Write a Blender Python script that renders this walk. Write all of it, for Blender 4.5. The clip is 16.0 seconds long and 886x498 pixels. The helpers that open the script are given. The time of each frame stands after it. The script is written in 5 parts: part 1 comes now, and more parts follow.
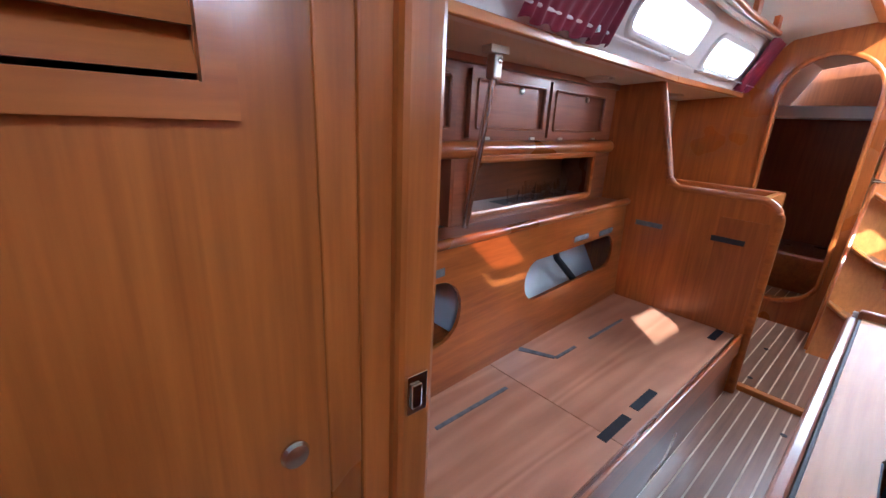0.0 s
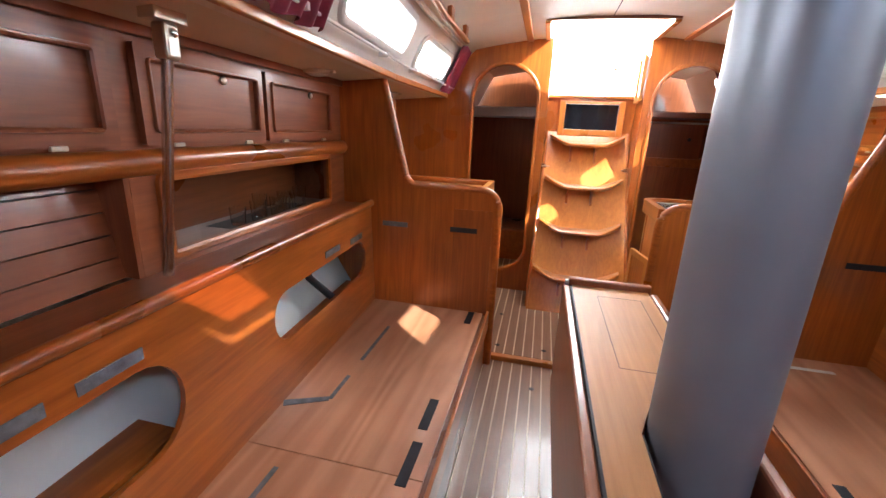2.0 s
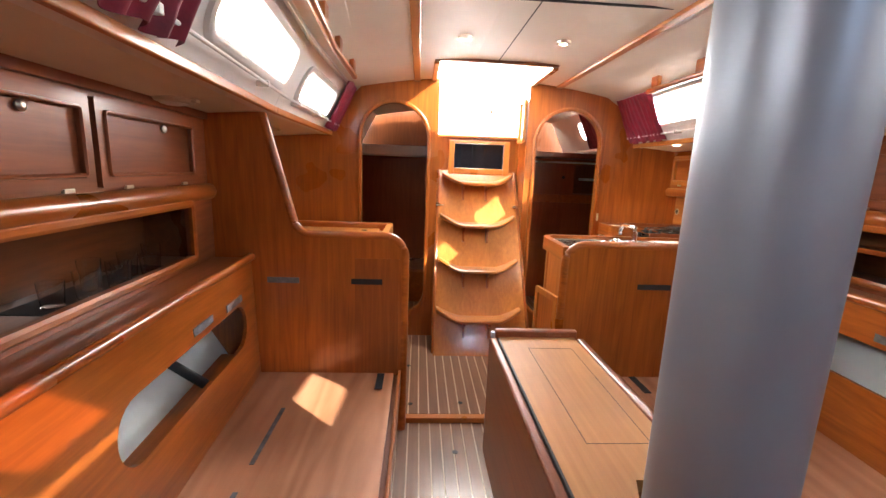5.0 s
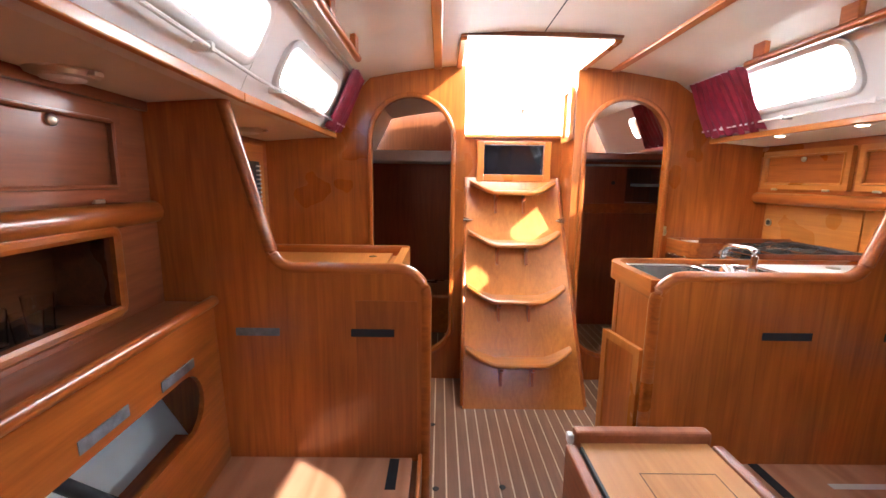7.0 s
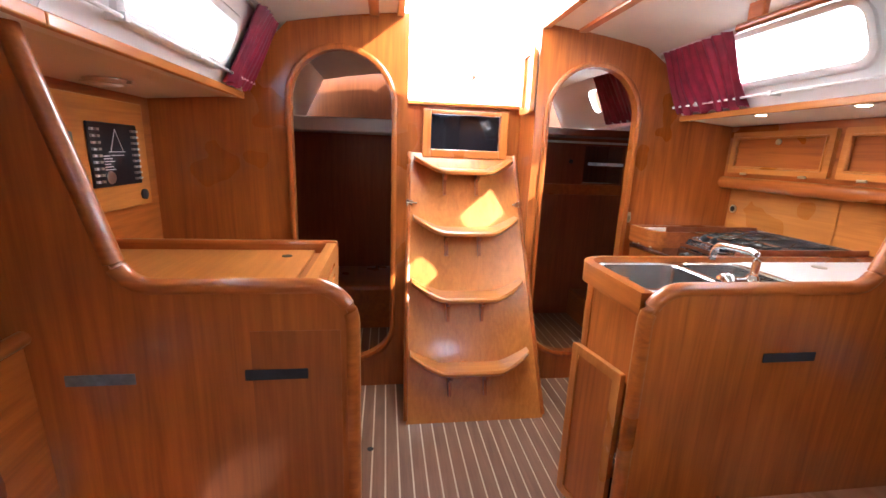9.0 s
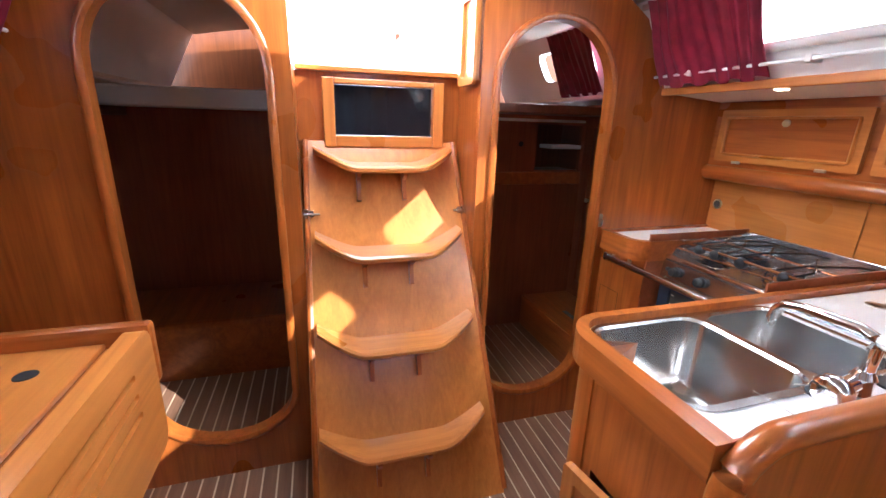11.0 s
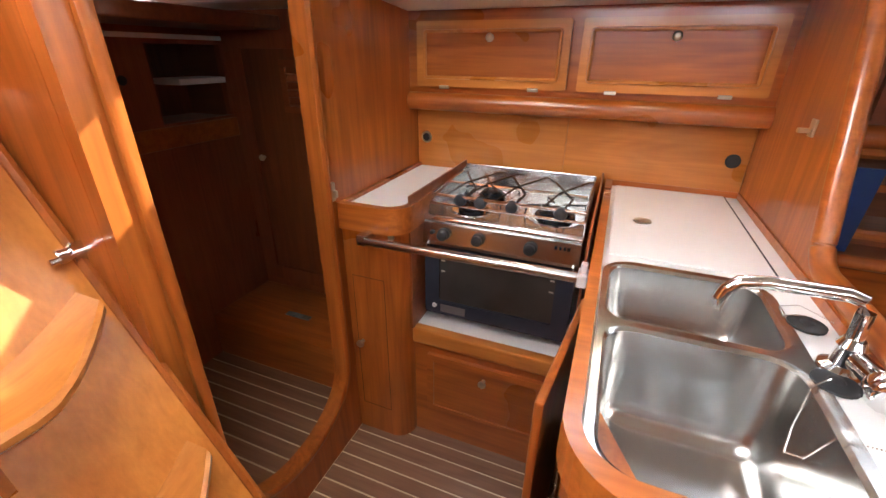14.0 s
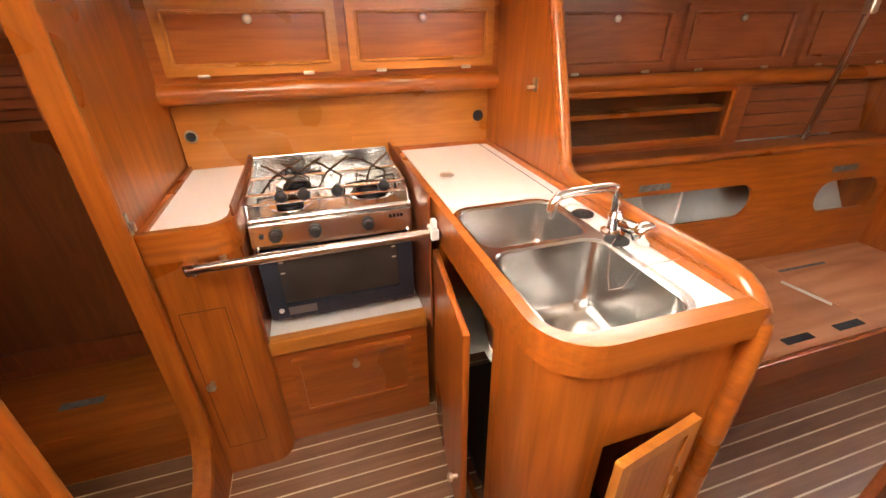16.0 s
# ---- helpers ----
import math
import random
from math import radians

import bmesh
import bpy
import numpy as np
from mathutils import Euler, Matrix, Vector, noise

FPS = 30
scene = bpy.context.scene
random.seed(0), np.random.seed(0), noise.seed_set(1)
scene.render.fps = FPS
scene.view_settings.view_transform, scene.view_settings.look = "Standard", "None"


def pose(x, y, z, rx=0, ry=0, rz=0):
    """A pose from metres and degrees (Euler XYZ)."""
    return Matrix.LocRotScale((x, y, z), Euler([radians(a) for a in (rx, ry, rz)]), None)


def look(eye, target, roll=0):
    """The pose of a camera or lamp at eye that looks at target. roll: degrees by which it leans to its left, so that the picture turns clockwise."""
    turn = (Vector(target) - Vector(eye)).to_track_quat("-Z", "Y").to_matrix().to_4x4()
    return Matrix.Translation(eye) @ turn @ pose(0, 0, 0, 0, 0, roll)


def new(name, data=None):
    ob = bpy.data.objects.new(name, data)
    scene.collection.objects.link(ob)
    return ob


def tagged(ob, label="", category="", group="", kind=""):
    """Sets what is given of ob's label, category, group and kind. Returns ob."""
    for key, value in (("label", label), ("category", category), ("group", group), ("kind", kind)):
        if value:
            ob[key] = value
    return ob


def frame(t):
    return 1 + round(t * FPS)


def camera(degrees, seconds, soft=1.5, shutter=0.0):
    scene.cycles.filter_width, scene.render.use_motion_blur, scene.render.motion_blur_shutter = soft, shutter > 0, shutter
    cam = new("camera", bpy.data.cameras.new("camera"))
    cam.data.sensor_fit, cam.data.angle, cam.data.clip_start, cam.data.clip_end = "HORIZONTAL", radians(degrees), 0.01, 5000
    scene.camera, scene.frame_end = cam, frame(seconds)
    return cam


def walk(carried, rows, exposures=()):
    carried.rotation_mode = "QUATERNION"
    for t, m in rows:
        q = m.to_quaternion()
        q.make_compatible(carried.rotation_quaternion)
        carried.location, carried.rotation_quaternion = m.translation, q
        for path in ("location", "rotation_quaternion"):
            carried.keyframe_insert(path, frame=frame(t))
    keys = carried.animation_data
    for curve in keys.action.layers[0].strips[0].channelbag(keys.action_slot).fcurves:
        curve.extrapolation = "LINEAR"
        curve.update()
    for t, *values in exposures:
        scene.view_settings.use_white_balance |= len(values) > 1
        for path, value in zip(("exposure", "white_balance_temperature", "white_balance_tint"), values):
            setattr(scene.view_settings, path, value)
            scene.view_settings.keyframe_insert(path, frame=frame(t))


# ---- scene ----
cam = camera(93.8, 16.0)
PATH = [
    (0, (0.312, 0.159, 1.215), (1.594, 1.573, 0.617), 2.8),
    (0.5, (0.351, 0.21, 1.206), (1.847, 1.402, 0.62), 3.1),
    (1, (0.431, 0.241, 1.207), (2.098, 1.182, 0.627), 3.0),
    (1.5, (0.495, 0.253, 1.214), (2.29, 0.923, 0.643), 2.8),
    (2, (0.538, 0.297, 1.222), (2.411, 0.725, 0.665), 2.4),
    (2.5, (0.579, 0.354, 1.232), (2.492, 0.584, 0.698), 1.9),
    (3, (0.59, 0.397, 1.246), (2.523, 0.473, 0.738), 2.0),
    (3.5, (0.603, 0.414, 1.26), (2.547, 0.396, 0.788), 2.0),
    (4, (0.618, 0.424, 1.262), (2.568, 0.351, 0.822), 1.8),
    (4.2, (0.629, 0.431, 1.263), (2.583, 0.336, 0.846), 1.8),
    (6.3, (1.049, 0.414, 1.177), (3.016, 0.301, 0.835), 2.5),
    (6.5, (1.108, 0.419, 1.198), (3.077, 0.341, 0.857), 1.7),
    (7, (1.246, 0.437, 1.217), (3.219, 0.42, 0.89), 0.8),
    (7.5, (1.359, 0.431, 1.237), (3.328, 0.358, 0.894), 1.0),
    (8, (1.428, 0.417, 1.231), (3.386, 0.259, 0.853), 1.7),
    (8.5, (1.489, 0.408, 1.236), (3.432, 0.189, 0.814), 2.0),
    (8.7, (1.527, 0.412, 1.235), (3.463, 0.165, 0.798), 2.1),
    (10.8, (2.087, 0.262, 1.308), (3.954, -0.205, 0.763), 1.3),
    (11, (2.153, 0.254, 1.304), (3.984, -0.305, 0.726), 1.7),
    (11.5, (2.249, 0.223, 1.304), (3.981, -0.549, 0.67), 2.5),
    (12, (2.364, 0.216, 1.308), (3.961, -0.788, 0.643), 2.4),
    (12.5, (2.495, 0.209, 1.305), (3.921, -1.01, 0.61), 1.9),
    (13, (2.577, 0.194, 1.302), (3.801, -1.204, 0.563), 1.5),
    (13.5, (2.714, 0.135, 1.293), (3.686, -1.422, 0.498), 1.1),
    (14, (2.828, 0.075, 1.29), (3.504, -1.605, 0.441), 0.5),
    (14.5, (2.909, 0.069, 1.297), (3.248, -1.688, 0.403), -0.0),
    (15, (3.0, 0.105, 1.326), (2.985, -1.666, 0.397), -0.4),
    (15.5, (3.06, 0.134, 1.331), (2.752, -1.597, 0.379), -0.6),
    (16, (3.091, 0.147, 1.321), (2.584, -1.535, 0.365), -0.7),
]
EXPOSURES = [(0, 1.8, 4900, 10), (1, 1.8, 5100, 10), (2.5, 1.85, 6300, 10), (4.2, 1.85, 6500, 10), (6.5, 1.95, 5900, 10), (8.7, 1.95, 5600, 10), (11, 1.6, 5300, 10),
             (12, 1.45, 5200, 10), (13, 1.25, 5000, 10), (14.5, 1.6, 6900, 12), (15.5, 1.8, 7700, 16), (16, 1.95, 7900, 16)]
walk(cam, [(t, look(eye, target, roll)) for t, eye, target, roll in PATH], EXPOSURES)

# ---- world, sun, exposure ----
SUN_WAY = Vector((1.2, 1.3, -1.0)).normalized()
world = bpy.data.worlds.new("sky_world")
scene.world = world
world.use_nodes = True
wn = world.node_tree
sky = wn.nodes.new("ShaderNodeTexSky")
sky.sky_type = "NISHITA"
sky.sun_disc = False
sky.sun_elevation = math.asin(-SUN_WAY.z)
sky.sun_rotation = math.atan2(-SUN_WAY.x, -SUN_WAY.y)
wn.links.new(sky.outputs[0], wn.nodes["Background"].inputs[0])
wn.nodes["Background"].inputs[1].default_value = 0.12


def lamp(name, kind, energy, colour, m, **sizes):
    data = bpy.data.lights.new(name, kind)
    data.energy, data.color = energy, colour
    for key, value in sizes.items():
        if key == "size":
            data.size = value
        elif key == "size_y":
            data.shape, data.size_y = "RECTANGLE", value
        elif key == "angle":
            data.angle = value
        elif key == "spot":
            data.spot_size, data.spot_blend, data.shadow_soft_size = value, 0.6, 0.02
    ob = new(name, data)
    ob.matrix_world = m
    return ob


lamp("sun", "SUN", 5.0, (1.0, 0.94, 0.85), look((0, 0, 6), Vector((0, 0, 6)) + SUN_WAY), angle=radians(0.5))
# sky light through the companionway, the side windows and the forward hatch
lamp("companionway_light", "AREA", 5.6, (1.0, 0.96, 0.9), look((3.30, 0.03, 1.92), (3.1, 0.03, 0.9)), size=0.5, size_y=0.5)
lamp("washboard_light", "AREA", 3.2, (1.0, 0.96, 0.9), look((3.95, 0.03, 1.66), (2.6, 0.03, 1.2)), size=0.5, size_y=0.3)
WIN = {1: [(2.62, 3.20, 1.505, 1.63), (1.75, 2.43, 1.525, 1.655), (0.6, 1.35, 1.51, 1.655)],
       -1: [(2.67, 3.30, 1.538, 1.682), (1.78, 2.45, 1.52, 1.655), (0.60, 0.90, 1.52, 1.645)]}
for side in (1, -1):
    for wa, wb, wc, wd in WIN[side] + ([(3.85, 4.3, 1.53, 1.66)] if side < 0 else []):
        wx = (wa + wb) / 2
        yy = side * (1.0 - 0.07 * max(0, 2.46 - wx))
        lamp("window_light", "AREA", (3.6 if wa > 3.5 else (1.0 if side > 0 else 1.6)) * (wb - wa) / 0.6, (0.90, 0.96, 1.0), look((wx, yy, 1.60), (wx, 0, 1.15)), size=wb - wa + 0.04, size_y=0.2)
lamp("forward_hatch_light", "AREA", 3.0, (0.58, 0.78, 1.0), look((0.11, -0.32, 1.79), (0.2, -0.1, 0)), size=0.26, size_y=0.29)

# ---- materials ----


def mat(name):
    m = bpy.data.materials.new(name)
    m.use_nodes = True
    return m, m.node_tree, m.node_tree.nodes["Principled BSDF"]


def wood(name, light, dark, axis="x", rough=0.28, coat=0.35, scale=1.0, warp=1.1, figure=0.045, cross=26.0, rings=95.0):
    """Varnished timber: long grain along one axis, slow tone drift, pores in the relief."""
    m, nt, p = mat(name)
    n, l = nt.nodes, nt.links
    geo = n.new("ShaderNodeNewGeometry")
    info = n.new("ShaderNodeObjectInfo")
    add = n.new("ShaderNodeVectorMath")
    add.operation = "ADD"
    comb = n.new("ShaderNodeCombineXYZ")
    mul = n.new("ShaderNodeMath")
    mul.operation = "MULTIPLY"
    mul.inputs[1].default_value = 7.3
    l.new(info.outputs["Random"], mul.inputs[0])
    for i in range(3):
        l.new(mul.outputs[0], comb.inputs[i])
    l.new(geo.outputs["Position"], add.inputs[0])
    l.new(comb.outputs[0], add.inputs[1])
    mp = n.new("ShaderNodeMapping")
    s = {"x": (1.2, cross, cross), "y": (cross, 1.2, cross), "z": (cross, cross, 1.2)}[axis]
    mp.inputs["Scale"].default_value = [v * scale for v in s]
    l.new(add.outputs[0], mp.inputs[0])
    n1 = n.new("ShaderNodeTexNoise")
    n1.inputs["Scale"].default_value, n1.inputs["Detail"].default_value = 1.0, 6
    n1.inputs["Roughness"].default_value, n1.inputs["Distortion"].default_value = 0.55, warp
    l.new(mp.outputs[0], n1.inputs["Vector"])
    n2 = n.new("ShaderNodeTexNoise")
    n2.inputs["Scale"].default_value, n2.inputs["Detail"].default_value = 5.5, 5
    l.new(mp.outputs[0], n2.inputs["Vector"])
    n3 = n.new("ShaderNodeTexNoise")
    n3.inputs["Scale"].default_value, n3.inputs["Detail"].default_value = 2.4, 3
    l.new(add.outputs[0], n3.inputs["Vector"])
    mix = n.new("ShaderNodeMix")
    mix.data_type = "FLOAT"
    mix.inputs[0].default_value = 0.35
    l.new(n1.outputs["Fac"], mix.inputs[2])
    l.new(n2.outputs["Fac"], mix.inputs[3])
    ramp = n.new("ShaderNodeValToRGB")
    ramp.color_ramp.elements[0].position, ramp.color_ramp.elements[0].color = 0.30, (*dark, 1)
    ramp.color_ramp.elements[1].position, ramp.color_ramp.elements[1].color = 0.70, (*light, 1)
    fm = n.new("ShaderNodeMapping")
    fs = {"x": (0.55, 5.0, 5.0), "y": (5.0, 0.55, 5.0), "z": (5.0, 5.0, 0.55)}[axis]
    fm.inputs["Scale"].default_value = fs
    l.new(add.outputs[0], fm.inputs[0])
    n4 = n.new("ShaderNodeTexNoise")
    n4.inputs["Scale"].default_value, n4.inputs["Detail"].default_value = 1.0, 1.5
    n4.inputs["Distortion"].default_value = 0.4
    l.new(fm.outputs[0], n4.inputs["Vector"])
    turns = n.new("ShaderNodeMath")
    turns.operation = "MULTIPLY"
    turns.inputs[1].default_value = rings
    l.new(n4.outputs["Fac"], turns.inputs[0])
    wave = n.new("ShaderNodeMath")
    wave.operation = "SINE"
    l.new(turns.outputs[0], wave.inputs[0])
    blend = n.new("ShaderNodeMath")
    blend.operation = "MULTIPLY_ADD"
    blend.inputs[1].default_value = figure
    l.new(wave.outputs[0], blend.inputs[0])
    l.new(mix.outputs[0], blend.inputs[2])
    l.new(blend.outputs[0], ramp.inputs[0])
    hsv = n.new("ShaderNodeHueSaturation")
    rng = n.new("ShaderNodeMapRange")
    rng.inputs[1].default_value, rng.inputs[2].default_value = 0.3, 0.7
    rng.inputs[3].default_value, rng.inputs[4].default_value = 0.82, 1.18
    l.new(n3.outputs["Fac"], rng.inputs[0])
    l.new(rng.outputs[0], hsv.inputs["Value"])
    l.new(ramp.outputs[0], hsv.inputs["Color"])
    l.new(hsv.outputs[0], p.inputs["Base Color"])
    rr = n.new("ShaderNodeMapRange")
    rr.inputs[3].default_value, rr.inputs[4].default_value = rough - 0.06, rough + 0.1
    l.new(n3.outputs["Fac"], rr.inputs[0])
    l.new(rr.outputs[0], p.inputs["Roughness"])
    p.inputs["Coat Weight"].default_value, p.inputs["Coat Roughness"].default_value = coat, 0.12
    b = n.new("ShaderNodeBump")
    b.inputs["Strength"].default_value, b.inputs["Distance"].default_value = 0.12, 0.002
    l.new(mix.outputs[0], b.inputs["Height"])
    l.new(b.outputs[0], p.inputs["Normal"])
    return m


def plain(name, colour, rough=0.5, metal=0.0, vary=0.08, scale=6.0, bump=0.05, fine=60.0, spec=0.5):
    m, nt, p = mat(name)
    n, l = nt.nodes, nt.links
    geo = n.new("ShaderNodeNewGeometry")
    n1 = n.new("ShaderNodeTexNoise")
    n1.inputs["Scale"].default_value, n1.inputs["Detail"].default_value = scale, 4
    l.new(geo.outputs["Position"], n1.inputs["Vector"])
    n2 = n.new("ShaderNodeTexNoise")
    n2.inputs["Scale"].default_value, n2.inputs["Detail"].default_value = fine, 4
    l.new(geo.outputs["Position"], n2.inputs["Vector"])
    ramp = n.new("ShaderNodeValToRGB")
    ramp.color_ramp.elements[0].position, ramp.color_ramp.elements[1].position = 0.3, 0.7
    ramp.color_ramp.elements[0].color = (*[c * (1 - vary) for c in colour], 1)
    ramp.color_ramp.elements[1].color = (*[min(1, c * (1 + vary)) for c in colour], 1)
    l.new(n1.outputs["Fac"], ramp.inputs[0])
    l.new(ramp.outputs[0], p.inputs["Base Color"])
    rr = n.new("ShaderNodeMapRange")
    rr.inputs[3].default_value, rr.inputs[4].default_value = max(0.02, rough * 0.75), min(1, rough * 1.25)
    l.new(n1.outputs["Fac"], rr.inputs[0])
    l.new(rr.outputs[0], p.inputs["Roughness"])
    p.inputs["Metallic"].default_value = metal
    p.inputs["Specular IOR Level"].default_value = spec
    b = n.new("ShaderNodeBump")
    b.inputs["Strength"].default_value, b.inputs["Distance"].default_value = bump, 0.002
    l.new(n2.outputs["Fac"], b.inputs["Height"])
    l.new(b.outputs[0], p.inputs["Normal"])
    return m


def glassy(name, colour, rough=0.02):
    m, nt, p = mat(name)
    p.inputs["Base Color"].default_value = (*colour, 1)
    p.inputs["Roughness"].default_value = rough
    p.inputs["Transmission Weight"].default_value = 1.0
    p.inputs["IOR"].default_value = 1.45
    return m


TL, TD = (0.46, 0.126, 0.018), (0.25, 0.060, 0.008)
wood_x = wood("teak_x", TL, TD, "x")
wood_y = wood("teak_y", TL, TD, "y")
wood_z = wood("teak_z", TL, TD, "z")
pale_x = wood("pale_teak_x", (0.58, 0.215, 0.040), (0.42, 0.138, 0.022), "x")
pale_y = wood("pale_teak_y", (0.58, 0.215, 0.040), (0.42, 0.138, 0.022), "y")
pale_z = wood("pale_teak_z", (0.58, 0.215, 0.040), (0.42, 0.138, 0.022), "z")
veneer_z = wood("dark_veneer", (0.36, 0.098, 0.018), (0.22, 0.054, 0.009), "z")
table_x = wood("table_teak", (0.52, 0.235, 0.07), (0.41, 0.165, 0.042), "x", 0.46, 0.0)
red_x = wood("mahogany_x", (0.31, 0.090, 0.030), (0.195, 0.050, 0.016), "x", 0.33, 0.3)
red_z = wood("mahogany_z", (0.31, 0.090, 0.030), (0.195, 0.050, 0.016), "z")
ply_x = wood("bare_plywood", (0.60, 0.30, 0.165), (0.43, 0.185, 0.085), "x", 0.42, 0.25, 0.42, 3.2, 0.11, 9.0, 42.0)
floor_teak = wood("floor_teak", (0.26, 0.135, 0.075), (0.17, 0.083, 0.045), "x", 0.34, 0.3, 1.6)
holly = wood("holly_strip", (0.72, 0.60, 0.42), (0.60, 0.48, 0.32), "x", 0.35, 0.2)
# darker copy of the teak, with shade put into its colour
shaded_wood_z = wood("shaded_teak_z", (0.22, 0.066, 0.020), (0.13, 0.036, 0.012), "z")
shaded_wood_x = wood("shaded_teak_x", (0.22, 0.066, 0.020), (0.13, 0.036, 0.012), "x")
white_gel = plain("white_gelcoat", (0.78, 0.78, 0.75), 0.35, vary=0.03, bump=0.02)
cream = plain("cream_headlining", (0.74, 0.68, 0.57), 0.6, vary=0.04, bump=0.06, fine=140)
laminate = plain("white_laminate", (0.80, 0.80, 0.79), 0.4, vary=0.025, scale=3, bump=0.02)
mast_metal = plain("anodised_mast", (0.20, 0.21, 0.245), 0.45, 0.4, vary=0.10, scale=3, bump=0.05, fine=25)
steel = plain("brushed_steel", (0.58, 0.575, 0.56), 0.22, 1.0, vary=0.06, scale=5, bump=0.03, fine=180)
chrome = plain("chrome", (0.8, 0.8, 0.8), 0.07, 1.0, vary=0.02, bump=0.0)
satin = plain("satin_metal", (0.62, 0.58, 0.50), 0.33, 1.0, vary=0.05)
black = plain("black_enamel", (0.015, 0.016, 0.02), 0.25, vary=0.2, bump=0.02)
oven_blue = plain("oven_front", (0.03, 0.037, 0.055), 0.22, vary=0.15, bump=0.02)
oven_glass = plain("oven_glass", (0.05, 0.045, 0.04), 0.06, vary=0.25, bump=0.0)
rubber = plain("black_rubber", (0.02, 0.02, 0.022), 0.6, vary=0.2)
velcro_grey = plain("grey_hook_tape", (0.15, 0.16, 0.18), 0.85, vary=0.35, scale=40, bump=0.5, fine=400)
velcro_dark = plain("dark_hook_tape", (0.02, 0.022, 0.028), 0.85, vary=0.35, scale=40, bump=0.5, fine=400)
paper_white = plain("white_tape", (0.7, 0.7, 0.68), 0.6, vary=0.08)
hull_white = plain("painted_hull", (0.74, 0.79, 0.78), 0.5, vary=0.08, bump=0.1)
panel_black = plain("black_panel", (0.012, 0.012, 0.014), 0.35, vary=0.2)
blue_cover = plain("blue_book_cloth", (0.01, 0.045, 0.18), 0.5, vary=0.1)
curtain_red = plain("burgundy_curtain", (0.20, 0.012, 0.035), 0.42, vary=0.3, scale=20, bump=0.3, fine=120)
tinted = plain("tinted_acrylic", (0.008, 0.009, 0.012), 0.05, vary=0.1, bump=0.0)
pane_glass = glassy("window_glass", (0.96, 0.98, 0.98))
smoked, _nt, _p = mat("smoked_acrylic")
_clear = _nt.nodes.new("ShaderNodeBsdfTransparent")
_clear.inputs["Color"].default_value = (0.62, 0.46, 0.34, 1)
_nt.links.new(_clear.outputs[0], _nt.nodes["Material Output"].inputs["Surface"])
drink_glass = glassy("drinking_glass", (0.95, 0.97, 0.97))
# near-black for joints, and for shade put into recesses as colour
gap_shade = plain("recess_shade", (0.03, 0.018, 0.01), 0.7, vary=0.2)
lamp_glow, _nt, _p = mat("lit_downlight")
_p.inputs["Emission Color"].default_value, _p.inputs["Emission Strength"].default_value = (1, 0.82, 0.55, 1), 8.0

# ---- mesh helpers ----


def vbox(bm, x0, x1, y0, y1, z0, z1, bevel=0.0, seg=2):
    r = bmesh.ops.create_cube(bm, size=1.0)
    for v in r["verts"]:
        v.co = Vector(((x0 + x1) / 2 + v.co.x * (x1 - x0), (y0 + y1) / 2 + v.co.y * (y1 - y0), (z0 + z1) / 2 + v.co.z * (z1 - z0)))
    if bevel > 0:
        es = list({e for v in r["verts"] for e in v.link_edges})
        bmesh.ops.bevel(bm, geom=es, offset=bevel, segments=seg, affect="EDGES", profile=0.5, clamp_overlap=True)
    return bm


def box(x0, x1, y0, y1, z0, z1, bevel=0.0, seg=2):
    return vbox(bmesh.new(), min(x0, x1), max(x0, x1), min(y0, y1), max(y0, y1), min(z0, z1), max(z0, z1), bevel, seg)


def plate(outer, holes, place, depth):
    """A flat board with openings through it: outline and holes in two coordinates, set into space by place(u, v), thick by the vector depth."""
    bm = bmesh.new()
    edges = []
    for loop in (outer, *holes):
        vs = [bm.verts.new(place(u, v)) for u, v in loop]
        edges += [bm.edges.new((vs[i], vs[(i + 1) % len(vs)])) for i in range(len(vs))]
    bmesh.ops.triangle_fill(bm, use_beauty=True, use_dissolve=False, edges=edges)
    faces = list(bm.faces)
    r = bmesh.ops.extrude_face_region(bm, geom=faces)
    bmesh.ops.translate(bm, verts=[g for g in r["geom"] if isinstance(g, bmesh.types.BMVert)], vec=Vector(depth))
    bmesh.ops.recalc_face_normals(bm, faces=list(bm.faces))
    return bm


def rounded(u0, u1, v0, v1, r, n=6):
    pts = []
    for cu, cv, a0 in ((u1 - r, v1 - r, 0), (u0 + r, v1 - r, 90), (u0 + r, v0 + r, 180), (u1 - r, v0 + r, 270)):
        for k in range(n + 1):
            a = radians(a0 + 90 * k / n)
            pts.append((cu + r * math.cos(a), cv + r * math.sin(a)))
    return pts


def rect(u0, u1, v0, v1):
    return [(u0, v0), (u1, v0), (u1, v1), (u0, v1)]


